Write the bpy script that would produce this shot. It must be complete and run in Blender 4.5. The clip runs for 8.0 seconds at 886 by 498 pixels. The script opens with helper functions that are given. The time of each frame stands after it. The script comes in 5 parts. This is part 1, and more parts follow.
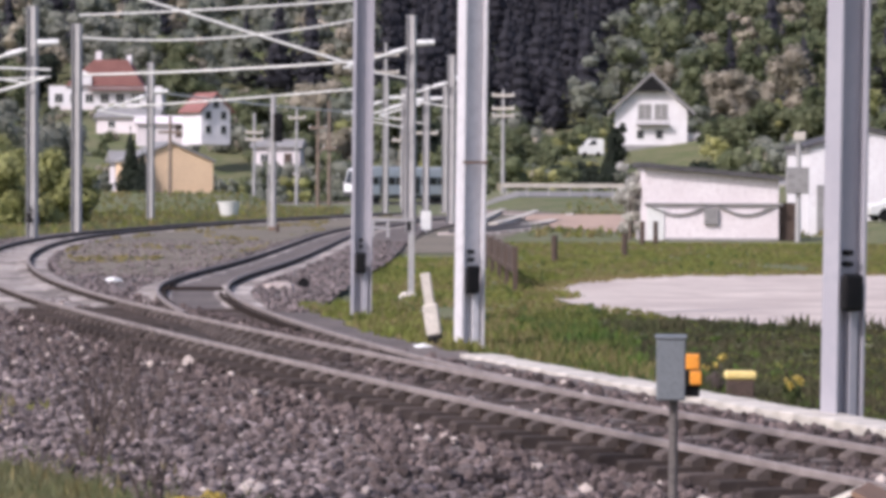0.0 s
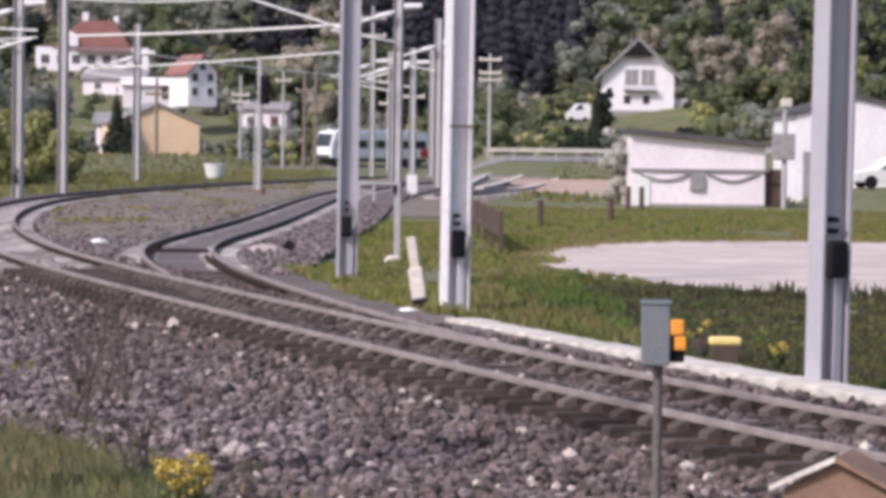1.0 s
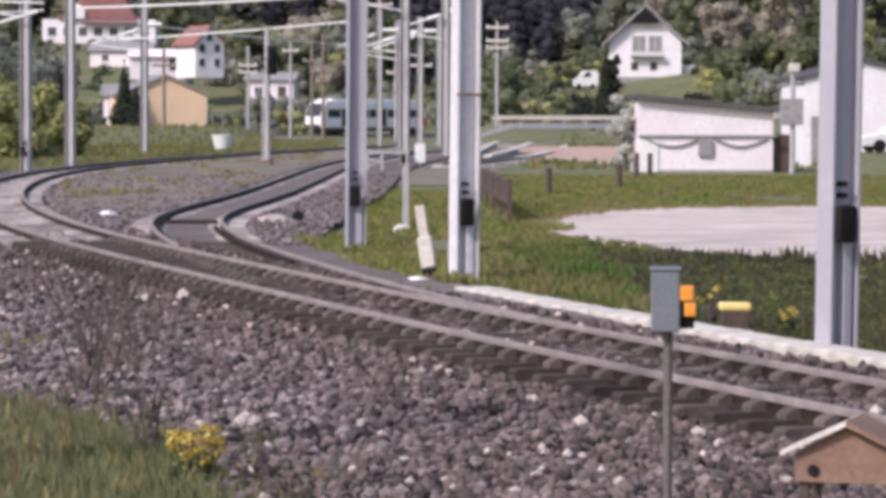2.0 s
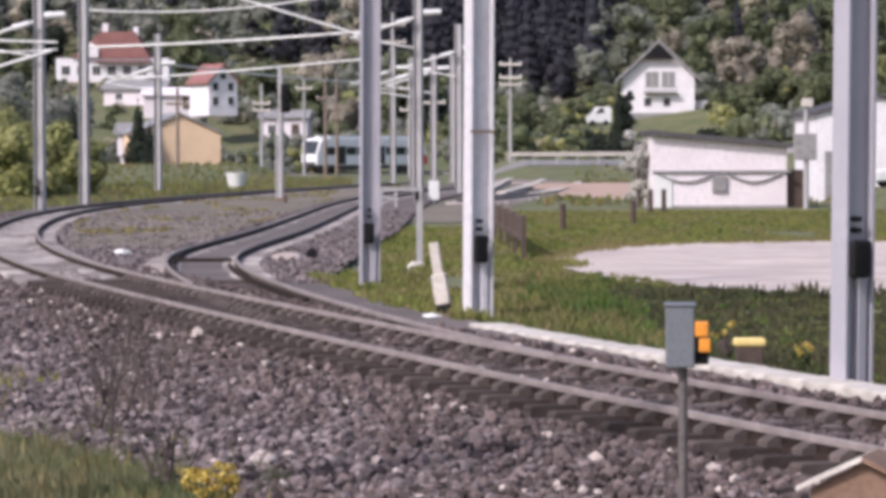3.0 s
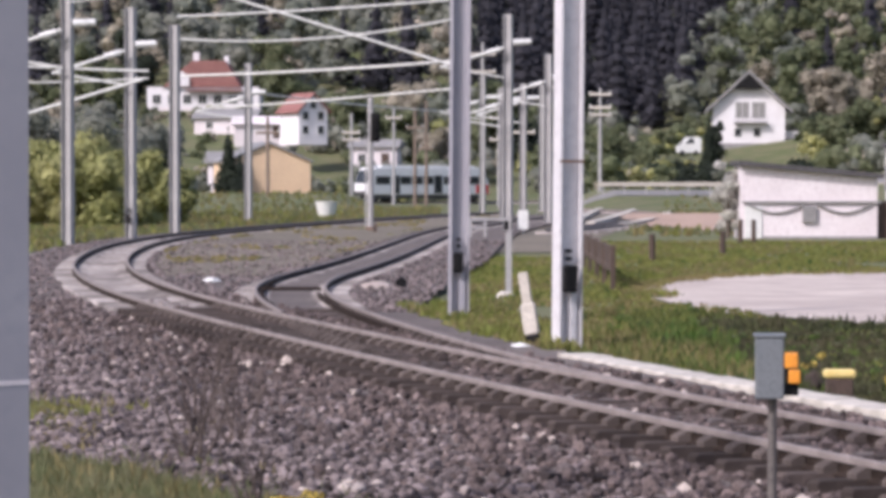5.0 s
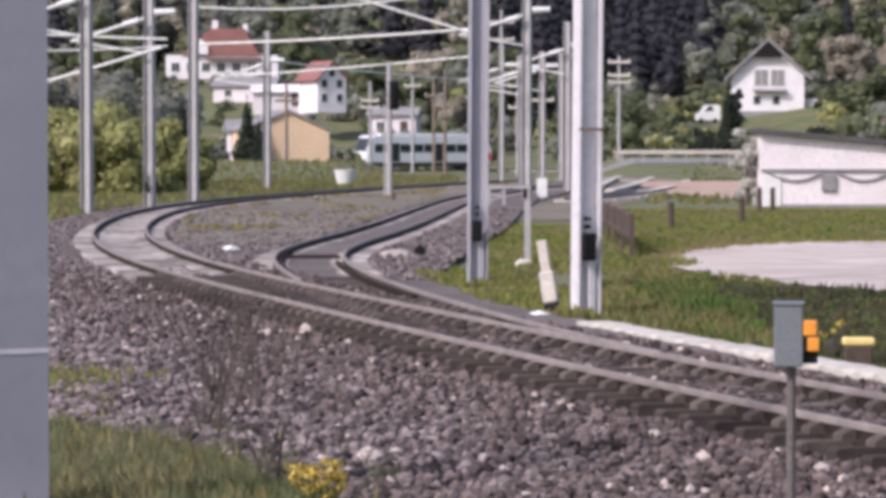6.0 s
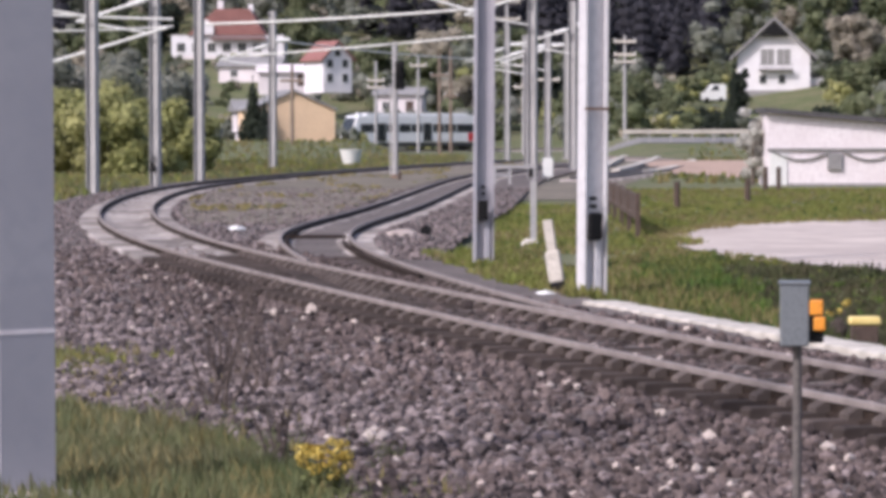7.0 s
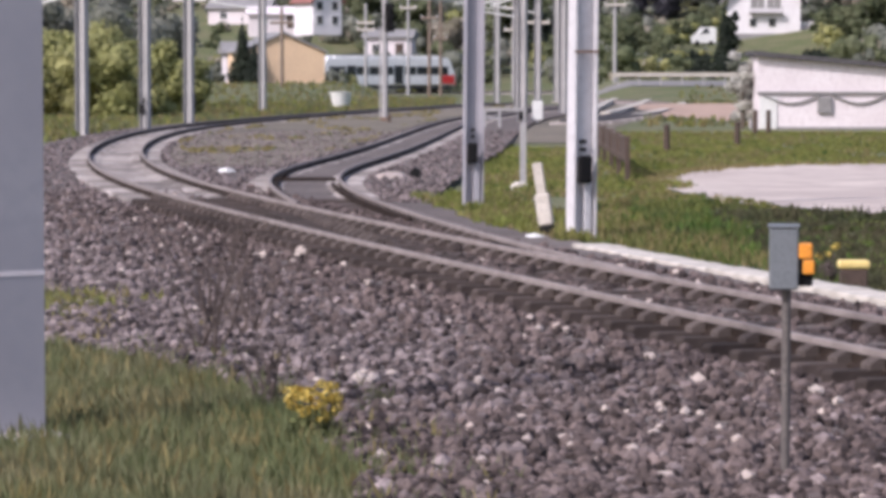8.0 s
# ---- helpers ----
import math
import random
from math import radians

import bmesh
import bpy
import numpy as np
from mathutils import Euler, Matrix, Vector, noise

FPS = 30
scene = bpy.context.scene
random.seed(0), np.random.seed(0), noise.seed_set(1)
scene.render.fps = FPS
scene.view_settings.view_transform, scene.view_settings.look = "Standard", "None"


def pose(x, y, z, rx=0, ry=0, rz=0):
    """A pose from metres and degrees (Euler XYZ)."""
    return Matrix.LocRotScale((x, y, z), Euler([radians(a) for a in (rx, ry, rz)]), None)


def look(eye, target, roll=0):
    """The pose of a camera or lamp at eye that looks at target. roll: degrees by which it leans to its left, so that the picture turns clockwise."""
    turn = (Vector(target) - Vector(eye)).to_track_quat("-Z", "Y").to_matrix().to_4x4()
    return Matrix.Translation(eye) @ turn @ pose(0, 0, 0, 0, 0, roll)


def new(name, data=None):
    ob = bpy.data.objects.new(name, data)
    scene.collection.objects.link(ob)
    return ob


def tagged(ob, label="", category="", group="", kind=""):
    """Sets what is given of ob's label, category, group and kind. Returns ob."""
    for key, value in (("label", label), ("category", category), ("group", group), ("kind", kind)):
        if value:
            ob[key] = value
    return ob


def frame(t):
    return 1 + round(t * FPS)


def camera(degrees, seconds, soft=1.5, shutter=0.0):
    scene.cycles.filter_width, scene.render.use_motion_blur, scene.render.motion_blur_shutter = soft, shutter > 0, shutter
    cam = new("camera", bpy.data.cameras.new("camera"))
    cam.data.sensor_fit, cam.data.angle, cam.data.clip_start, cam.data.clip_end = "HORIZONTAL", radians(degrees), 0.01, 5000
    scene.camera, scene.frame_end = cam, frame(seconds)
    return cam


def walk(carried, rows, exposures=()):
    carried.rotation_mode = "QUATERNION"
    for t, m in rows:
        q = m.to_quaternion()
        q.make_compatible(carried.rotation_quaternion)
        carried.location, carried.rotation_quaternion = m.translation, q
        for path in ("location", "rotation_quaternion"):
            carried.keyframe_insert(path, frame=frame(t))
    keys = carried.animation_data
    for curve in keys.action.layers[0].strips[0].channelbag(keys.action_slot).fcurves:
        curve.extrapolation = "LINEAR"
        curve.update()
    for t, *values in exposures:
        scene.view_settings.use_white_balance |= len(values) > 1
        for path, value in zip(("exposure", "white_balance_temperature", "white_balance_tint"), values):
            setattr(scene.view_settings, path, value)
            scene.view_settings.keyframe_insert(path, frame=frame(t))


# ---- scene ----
EYE = 2.49


def turn(yaw, tilt, roll):
    return pose(0, 0, EYE, 90 + tilt, 0, yaw) @ pose(0, 0, 0, 0, 0, roll)


# seconds, pan to the left, tilt, roll of the hand-held camera
LOOKS = [
    (0.0, -1.365, -1.245, 0.302),
    (0.1, -1.554, -1.198, 0.311),
    (0.2, -1.448, -1.178, 0.319),
    (0.3, -1.472, -1.687, 0.327),
    (0.4, -1.345, -1.794, 0.335),
    (0.5, -1.235, -1.876, 0.343),
    (0.6, -1.411, -2.123, 0.422),
    (0.7, -1.433, -2.145, 0.501),
    (0.8, -1.538, -1.985, 0.580),
    (0.9, -1.791, -1.813, 0.658),
    (1.0, -1.639, -1.921, 0.737),
    (1.1, -1.458, -2.379, 0.683),
    (1.2, -1.588, -2.632, 0.629),
    (1.3, -1.737, -2.779, 0.575),
    (1.4, -1.907, -2.862, 0.521),
    (1.5, -2.067, -2.597, 0.467),
    (1.6, -1.967, -2.607, 0.425),
    (1.7, -1.711, -2.587, 0.383),
    (2.8, -1.324, -2.023, -0.077),
    (2.9, -1.281, -1.895, -0.119),
    (3.0, -1.209, -1.819, -0.161),
    (3.1, -1.260, -1.916, -0.144),
    (3.2, -1.387, -1.832, -0.127),
    (3.3, -1.472, -1.981, -0.110),
    (3.4, -1.621, -1.896, -0.094),
    (3.5, -1.724, -1.892, -0.077),
    (3.6, -1.621, -1.918, -0.053),
    (3.7, -1.770, -1.599, -0.030),
    (3.8, -1.748, -1.918, -0.007),
    (3.9, -1.685, -1.536, 0.017),
    (4.0, -1.347, -1.261, 0.040),
    (4.1, -1.260, -1.080, 0.017),
    (4.2, -1.101, -0.952, -0.006),
    (4.3, -1.038, -0.952, -0.029),
    (4.4, -1.187, -1.100, -0.051),
    (4.5, -1.113, -1.249, -0.074),
    (4.6, -1.017, -1.281, -0.051),
    (4.7, -0.677, -1.366, -0.027),
    (4.8, -0.571, -1.260, -0.003),
    (4.9, 0.119, -1.283, 0.021),
    (5.0, 0.465, -1.262, 0.045),
    (5.1, 0.713, -1.083, 0.042),
    (5.2, 1.104, -1.668, 0.039),
    (6.3, 0.395, -2.026, 0.006),
    (6.4, 0.183, -2.121, 0.003),
    (6.5, 0.000, -1.952, 0.000),
    (6.6, 0.458, -1.622, -0.015),
    (6.7, 0.649, -2.438, -0.030),
    (6.8, 0.819, -2.438, -0.045),
    (6.9, 0.628, -1.917, -0.059),
    (7.0, 0.930, -2.243, -0.074),
    (7.1, 0.671, -2.266, -0.080),
    (7.2, 0.544, -2.308, -0.085),
    (7.3, 0.417, -2.520, -0.091),
    (7.4, 0.459, -2.732, -0.096),
    (7.5, 0.362, -2.381, -0.102),
    (7.6, 0.416, -2.415, -0.071),
    (7.7, 0.819, -2.353, -0.041),
    (7.8, 0.776, -3.107, -0.010),
    (7.9, 0.521, -2.928, 0.020),
    (8.0, 0.733, -3.319, 0.051),
]
cam = camera(16.53, 8.0, soft=4.2)
walk(cam, [(t, turn(a, b, c)) for t, a, b, c in LOOKS], [(0, 0.35, 6200, 19), (8, 0.35, 6200, 19)])

# ---- light ----
SUN_EL, SUN_AZ = radians(42), radians(228)
world = bpy.data.worlds.new("sky")
scene.world = world
world.use_nodes = True
wn = world.node_tree
sky = wn.nodes.new("ShaderNodeTexSky")
sky.sky_type, sky.sun_disc = "NISHITA", False
sky.sun_elevation, sky.sun_rotation = SUN_EL, SUN_AZ
sky.dust_density = 3.0
wn.links.new(sky.outputs[0], wn.nodes["Background"].inputs[0])
wn.nodes["Background"].inputs[1].default_value = 0.13
sun_data = bpy.data.lights.new("sun", "SUN")
sun_data.energy, sun_data.angle, sun_data.color = 2.8, radians(4), (1, 0.95, 0.9)
sun = new("sun", sun_data)
toward = Vector((math.sin(SUN_AZ) * math.cos(SUN_EL), math.cos(SUN_AZ) * math.cos(SUN_EL), math.sin(SUN_EL)))
sun.matrix_world = look(toward * 60, (0, 0, 0))


# ---- materials ----
def mat(name, a, b=None, scale=4.0, rough=0.8, bump=0.0, metal=0.0, fine=0.0, c=None, by="", spread=0.0, coord="Object", leafy=0.0, spec=0.5):
    """Two colours mixed by coarse noise, a third by fine noise, random tint per object or island, relief."""
    m = bpy.data.materials.new(name)
    m.use_nodes = True
    t = m.node_tree
    s = t.nodes["Principled BSDF"]
    s.inputs["Roughness"].default_value, s.inputs["Metallic"].default_value = rough, metal
    s.inputs["Specular IOR Level"].default_value = spec
    co = t.nodes.new("ShaderNodeTexCoord")
    geo = t.nodes.new("ShaderNodeNewGeometry")
    place = geo.outputs["Position"] if coord == "World" else co.outputs["Object"]
    n1 = t.nodes.new("ShaderNodeTexNoise")
    n1.inputs["Scale"].default_value, n1.inputs["Detail"].default_value = scale, 6
    t.links.new(place, n1.inputs["Vector"])
    ramp = t.nodes.new("ShaderNodeValToRGB")
    ramp.color_ramp.elements[0].position, ramp.color_ramp.elements[1].position = 0.36, 0.64
    ramp.color_ramp.elements[0].color = (*a, 1)
    ramp.color_ramp.elements[1].color = (*(b or [v * 0.8 for v in a]), 1)
    t.links.new(n1.outputs[0], ramp.inputs[0])
    out = ramp.outputs[0]
    n2 = t.nodes.new("ShaderNodeTexNoise")
    n2.inputs["Scale"].default_value, n2.inputs["Detail"].default_value = fine or scale * 9, 4
    t.links.new(place, n2.inputs["Vector"])
    mix = t.nodes.new("ShaderNodeMix")
    mix.data_type = "RGBA"
    lim = t.nodes.new("ShaderNodeMapRange")
    lim.inputs[1].default_value, lim.inputs[2].default_value = 0.45, 0.75
    t.links.new(n2.outputs[0], lim.inputs[0])
    t.links.new(lim.outputs[0], mix.inputs[0])
    t.links.new(out, mix.inputs[6])
    mix.inputs[7].default_value = (*(c or [v * 0.65 for v in a]), 1)
    out = mix.outputs[2]
    if by:
        if by == "object":
            rnd = t.nodes.new("ShaderNodeObjectInfo").outputs["Random"]
        else:
            rnd = geo.outputs["Random Per Island"]
        hsv = t.nodes.new("ShaderNodeHueSaturation")
        mr = t.nodes.new("ShaderNodeMapRange")
        mr.inputs[3].default_value, mr.inputs[4].default_value = 1 - spread, 1 + spread
        t.links.new(rnd, mr.inputs[0])
        t.links.new(mr.outputs[0], hsv.inputs["Value"])
        t.links.new(out, hsv.inputs["Color"])
        out = hsv.outputs[0]
    t.links.new(out, s.inputs["Base Color"])
    if leafy:
        tr = t.nodes.new("ShaderNodeBsdfTranslucent")
        ms = t.nodes.new("ShaderNodeMixShader")
        ms.inputs[0].default_value = leafy
        t.links.new(out, tr.inputs["Color"])
        t.links.new(s.outputs[0], ms.inputs[1])
        t.links.new(tr.outputs[0], ms.inputs[2])
        t.links.new(ms.outputs[0], t.nodes["Material Output"].inputs["Surface"])
    if bump:
        bp = t.nodes.new("ShaderNodeBump")
        bp.inputs["Strength"].default_value, bp.inputs["Distance"].default_value = min(1, bump), 0.03
        t.links.new(n2.outputs[0], bp.inputs["Height"])
        t.links.new(bp.outputs[0], s.inputs["Normal"])
    return m


STONE = mat("ballast stone", (0.145, 0.118, 0.117), (0.205, 0.17, 0.168), 3.0, 0.95, by="island", spread=0.75, c=(0.075, 0.06, 0.058), coord="World", spec=0.2)
STAINED = mat("rust stained ballast stone", (0.095, 0.073, 0.069), (0.147, 0.115, 0.11), 3.0, 0.95, by="island", spread=0.7, c=(0.055, 0.042, 0.038), coord="World", spec=0.2)
BALLAST = mat("ballast bed", (0.14, 0.12, 0.115), (0.185, 0.16, 0.15), 0.35, 0.95, 1.0, fine=14, c=(0.09, 0.075, 0.072), coord="World", spec=0.15)
SOIL = mat("grassy soil", (0.10, 0.12, 0.045), (0.17, 0.155, 0.085), 0.3, 0.95, 0.8, fine=3, c=(0.06, 0.085, 0.025), coord="World")
MEADOW = mat("soft meadow grass", (0.15, 0.175, 0.07), (0.2, 0.19, 0.1), 0.5, 0.7, by="island", spread=0.3, c=(0.1, 0.125, 0.045), coord="World", leafy=0.4)
PATCHY = mat("patchy verge grass", (0.085, 0.165, 0.022), (0.165, 0.15, 0.05), 0.33, 0.7, by="island", spread=0.35, c=(0.035, 0.055, 0.02), fine=0.7, coord="World", leafy=0.4)
DULL = mat("dull weeds", (0.06, 0.072, 0.028), (0.105, 0.09, 0.045), 0.4, 0.8, by="island", spread=0.35, c=(0.045, 0.04, 0.025), coord="World", leafy=0.3)
GRASS = mat("grass blades", (0.085, 0.128, 0.032), (0.165, 0.16, 0.07), 0.22, 0.7, by="island", spread=0.5, c=(0.06, 0.085, 0.028), coord="World", leafy=0.4)
LIME = mat("bright spring grass", (0.185, 0.205, 0.04), (0.27, 0.255, 0.075), 0.3, 0.7, by="island", spread=0.4, c=(0.13, 0.17, 0.04), coord="World", leafy=0.4)
TAN = mat("tan dry grass", (0.22, 0.185, 0.07), (0.27, 0.22, 0.1), 0.5, 0.8, by="island", spread=0.4, coord="World", leafy=0.3)
POSTGREY = mat("dull painted post", (0.12, 0.105, 0.1), (0.15, 0.13, 0.12), 5, 0.7)
DRYGRASS = mat("dry stems", (0.085, 0.062, 0.055), (0.13, 0.1, 0.085), 2.0, 0.8, by="island", spread=0.3)
CHAIR = mat("dusty rail fastening", (0.1, 0.08, 0.073), (0.155, 0.127, 0.115), 6, 0.95, 0.3, by="object", spread=0.3, spec=0.2)
RAILTOP = mat("worn rail steel", (0.31, 0.265, 0.25), (0.22, 0.185, 0.174), 3, 0.65, coord="World", spec=0.25)
RUST = mat("rusty rail side", (0.03, 0.022, 0.019), (0.05, 0.037, 0.031), 5, 1.0, 0.4, coord="World", spec=0.1)
TIMBER = mat("oiled timber sleeper", (0.06, 0.046, 0.041), (0.1, 0.079, 0.071), 4, 0.95, 0.5, by="object", spread=0.35, spec=0.2, c=(0.07, 0.055, 0.05))
SLEEPER = mat("concrete sleeper", (0.54, 0.485, 0.465), (0.19, 0.165, 0.155), 0.5, 0.95, 0.3, fine=5, by="object", spread=0.25, coord="World", c=(0.3, 0.265, 0.25))
TROUGH = mat("pale concrete lid", (0.64, 0.59, 0.53), (0.46, 0.42, 0.37), 3, 0.9, 0.3, by="object", spread=0.12)
ZINC = mat("galvanised steel", (0.68, 0.66, 0.68), (0.62, 0.6, 0.62), 0.8, 0.55, 0.05, metal=0.05, c=(0.56, 0.54, 0.56))
ZINCDULL = mat("dull lilac grey galvanised steel", (0.42, 0.405, 0.44), (0.37, 0.355, 0.395), 0.8, 0.6, 0.05, metal=0.1, c=(0.37, 0.36, 0.4))
ZINCFAR = mat("weathered zinc", (0.42, 0.41, 0.41), (0.36, 0.35, 0.35), 0.8, 0.65, metal=0.1, c=(0.33, 0.32, 0.32))
BLACK = mat("black plastic", (0.008, 0.008, 0.009), (0.015, 0.014, 0.015), 6, 0.7, spec=0.2)
WIRE = mat("bare wire", (0.8, 0.8, 0.77), (0.7, 0.7, 0.67), 2, 0.6)
CERAMIC = mat("white ceramic", (0.8, 0.8, 0.78), (0.7, 0.7, 0.68), 5, 0.3)
WOODPOLE = mat("weathered timber pole", (0.2, 0.15, 0.12), (0.27, 0.21, 0.17), 3, 0.9, 0.3)
GREYBOX = mat("grey painted sheet", (0.17, 0.185, 0.2), (0.15, 0.165, 0.18), 5, 0.5, 0.05)
ORANGE = mat("orange paint", (0.85, 0.33, 0.03), (0.75, 0.27, 0.03), 7, 0.5, c=(0.55, 0.2, 0.03))
YELLOW = mat("yellow paint", (0.85, 0.68, 0.28), (0.78, 0.58, 0.2), 6, 0.5)
WHITE = mat("white paint", (0.8, 0.8, 0.79), (0.72, 0.72, 0.7), 3, 0.6)
WHITEWALL = mat("white render wall", (0.8, 0.78, 0.8), (0.72, 0.69, 0.71), 0.5, 0.9, 0.15, c=(0.66, 0.62, 0.64))
PINKWALL = mat("pale pink render", (0.8, 0.74, 0.76), (0.72, 0.65, 0.67), 0.6, 0.9, 0.1, c=(0.64, 0.57, 0.59))
CREAM = mat("cream render", (0.78, 0.57, 0.38), (0.72, 0.52, 0.35), 0.5, 0.9, 0.1, c=(0.66, 0.47, 0.32))
REDROOF = mat("red roof tile", (0.31, 0.145, 0.13), (0.24, 0.11, 0.1), 0.8, 0.85, 0.4, c=(0.2, 0.08, 0.07))
DARKROOF = mat("dark roof", (0.07, 0.065, 0.07), (0.1, 0.095, 0.1), 0.7, 0.8, 0.3)
GREYROOF = mat("grey sheet roof", (0.3, 0.29, 0.29), (0.23, 0.22, 0.22), 0.5, 0.7, 0.2)
GLASS = mat("dark window glass", (0.03, 0.035, 0.04), (0.05, 0.055, 0.06), 1.0, 0.15)
CURTAIN = mat("curtained glass", (0.24, 0.23, 0.23), (0.32, 0.31, 0.3), 1.0, 0.3)
DARKWOOD = mat("dark timber", (0.075, 0.05, 0.04), (0.11, 0.075, 0.06), 2, 0.85, 0.3)
HUTWOOD = mat("orange brown timber", (0.25, 0.155, 0.105), (0.19, 0.115, 0.08), 3, 0.8, 0.3, c=(0.17, 0.1, 0.07))
GRAVEL = mat("pale gravel", (0.6, 0.52, 0.465), (0.44, 0.37, 0.335), 0.3, 0.95, 0.5, fine=1.1, c=(0.4, 0.33, 0.3), coord="World")
EARTH = mat("orange earth", (0.5, 0.35, 0.27), (0.38, 0.27, 0.21), 0.3, 0.95, 0.5, fine=5, coord="World")
ASPHALT = mat("grey road", (0.2, 0.19, 0.19), (0.26, 0.245, 0.24), 0.2, 0.9, 0.3, fine=6, coord="World")
TRAINWHITE = mat("white train paint", (0.9, 0.9, 0.91), (0.84, 0.84, 0.85), 0.8, 0.35)
TRAINRED = mat("red train paint", (0.75, 0.05, 0.05), (0.62, 0.04, 0.045), 0.8, 0.35)
TRAINGREY = mat("grey underframe", (0.05, 0.05, 0.055), (0.09, 0.085, 0.085), 1.2, 0.8)
BARK = mat("bark", (0.1, 0.08, 0.065), (0.15, 0.12, 0.1), 3, 0.95, 0.6)
LEAFMID = mat("mid green leaves", (0.15, 0.175, 0.09), (0.215, 0.23, 0.13), 0.15, 0.8, by="island", spread=0.25, coord="World", c=(0.05, 0.075, 0.03), leafy=0.5)
LEAFYEL = mat("yellow green leaves", (0.36, 0.37, 0.15), (0.47, 0.45, 0.21), 0.2, 0.8, by="island", spread=0.25, coord="World", c=(0.2, 0.21, 0.07), leafy=0.5)
LEAFDARK = mat("dark green needles", (0.03, 0.042, 0.03), (0.05, 0.065, 0.04), 0.3, 0.85, by="island", spread=0.25, coord="World", leafy=0.5)
LEAFPALE = mat("pale budding leaves", (0.46, 0.41, 0.34), (0.37, 0.34, 0.25), 0.2, 0.85, by="island", spread=0.35, coord="World", leafy=0.5)
# spring leaves, greyed and lightened in colour to stand for the haze
LEAFFAR = mat("haze greyed wood leaves", (0.26, 0.28, 0.23), (0.33, 0.33, 0.285), 0.03, 0.9, by="island", spread=0.12, coord="World", c=(0.15, 0.165, 0.115), leafy=0.5)
# distance haze put into the needle colour: paler and bluer than LEAFDARK
LEAFHAZE = mat("hazed far spruce needles", (0.056, 0.055, 0.07), (0.07, 0.068, 0.084), 0.03, 0.9, by="island", spread=0.12, coord="World", leafy=0.5)
BLOSSOM = mat("white blossom", (0.66, 0.64, 0.62), (0.52, 0.51, 0.46), 0.8, 0.8, by="island", spread=0.2, coord="World", c=(0.36, 0.36, 0.3), leafy=0.4)
WEEDY = mat("weedy dirt", (0.14, 0.118, 0.092), (0.22, 0.18, 0.14), 0.18, 0.95, 0.8, fine=5, c=(0.1, 0.1, 0.065), coord="World")
FLOWER = mat("yellow petals", (0.72, 0.55, 0.13), (0.6, 0.45, 0.1), 9, 0.6, by="island", spread=0.3, leafy=0.4)


# ---- mesh helpers ----
def part(name, bm, material, parent=None, label="", m=None):
    me = bpy.data.meshes.new(name)
    bm.to_mesh(me)
    bm.free()
    me.materials.append(material)
    ob = new(name, me)
    if parent:
        ob.parent = parent
    if m is not None:
        ob.matrix_basis = m
    return tagged(ob, label)


def mesh_of(name, verts, faces, material, parent=None, m=None):
    me = bpy.data.meshes.new(name)
    me.from_pydata([tuple(v) for v in verts], [], [tuple(f) for f in faces])
    me.materials.append(material)
    ob = new(name, me)
    if parent:
        ob.parent = parent
    if m is not None:
        ob.matrix_basis = m
    return ob


def empty(name, m, label, category, group="", kind=""):
    ob = new(name)
    ob.matrix_basis = m
    return tagged(ob, label, category, group, kind)


def box(bm, x0, x1, y0, y1, z0, z1, bevel=0.0, m=None):
    r = bmesh.ops.create_cube(bm, size=1)
    k = Matrix.LocRotScale(((x0 + x1) / 2, (y0 + y1) / 2, (z0 + z1) / 2), None, (x1 - x0, y1 - y0, z1 - z0))
    bmesh.ops.transform(bm, matrix=k, verts=r["verts"])
    if bevel:
        es = list({e for v in r["verts"] for e in v.link_edges})
        got = bmesh.ops.bevel(bm, geom=es, offset=bevel, segments=2, affect="EDGES", profile=0.5)
        vs = list({v for f in got["faces"] for v in f.verts} | {v for v in r["verts"] if v.is_valid})
    else:
        vs = r["verts"]
    if m is not None:
        bmesh.ops.transform(bm, matrix=m, verts=vs)
    return bm


def boxed(*a, **k):
    return box(bmesh.new(), *a, **k)


def rod(bm, a, b, r0, r1=None, n=8):
    a, b = Vector(a), Vector(b)
    d = b - a
    r = bmesh.ops.create_cone(bm, cap_ends=True, segments=n, radius1=r0, radius2=r0 if r1 is None else r1, depth=d.length)
    q = d.to_track_quat("Z", "Y").to_matrix().to_4x4()
    bmesh.ops.transform(bm, matrix=Matrix.Translation((a + b) / 2) @ q, verts=r["verts"])
    return bm


def prism(bm, outline, y0, y1):
    """A closed outline in x and z, drawn out from y0 to y1."""
    lo = [bm.verts.new((x, y0, z)) for x, z in outline]
    hi = [bm.verts.new((x, y1, z)) for x, z in outline]
    n = len(outline)
    bm.faces.new(lo)
    bm.faces.new(hi[::-1])
    for i in range(n):
        bm.faces.new((lo[(i + 1) % n], lo[i], hi[i], hi[(i + 1) % n]))
    bmesh.ops.recalc_face_normals(bm, faces=bm.faces[:])
    return bm


def smoothstep(a, b, v):
    t = min(1.0, max(0.0, (v - a) / (b - a)))
    return t * t * (3 - 2 * t)


def axis(stops):
    out = []
    for a, b, step in stops:
        out += list(np.arange(a, b, step))
    return out + [stops[-1][1]]


def grid_mesh(name, xs, ys, height, material, keep=None):
    verts = [(x, y, height(x, y)) for y in ys for x in xs]
    w = len(xs)
    faces = []
    for j in range(len(ys) - 1):
        for i in range(w - 1):
            if keep is None or keep((xs[i] + xs[i + 1]) / 2, (ys[j] + ys[j + 1]) / 2):
                k = j * w + i
                faces.append((k, k + 1, k + w + 1, k + w))
    return mesh_of(name, verts, faces, material)


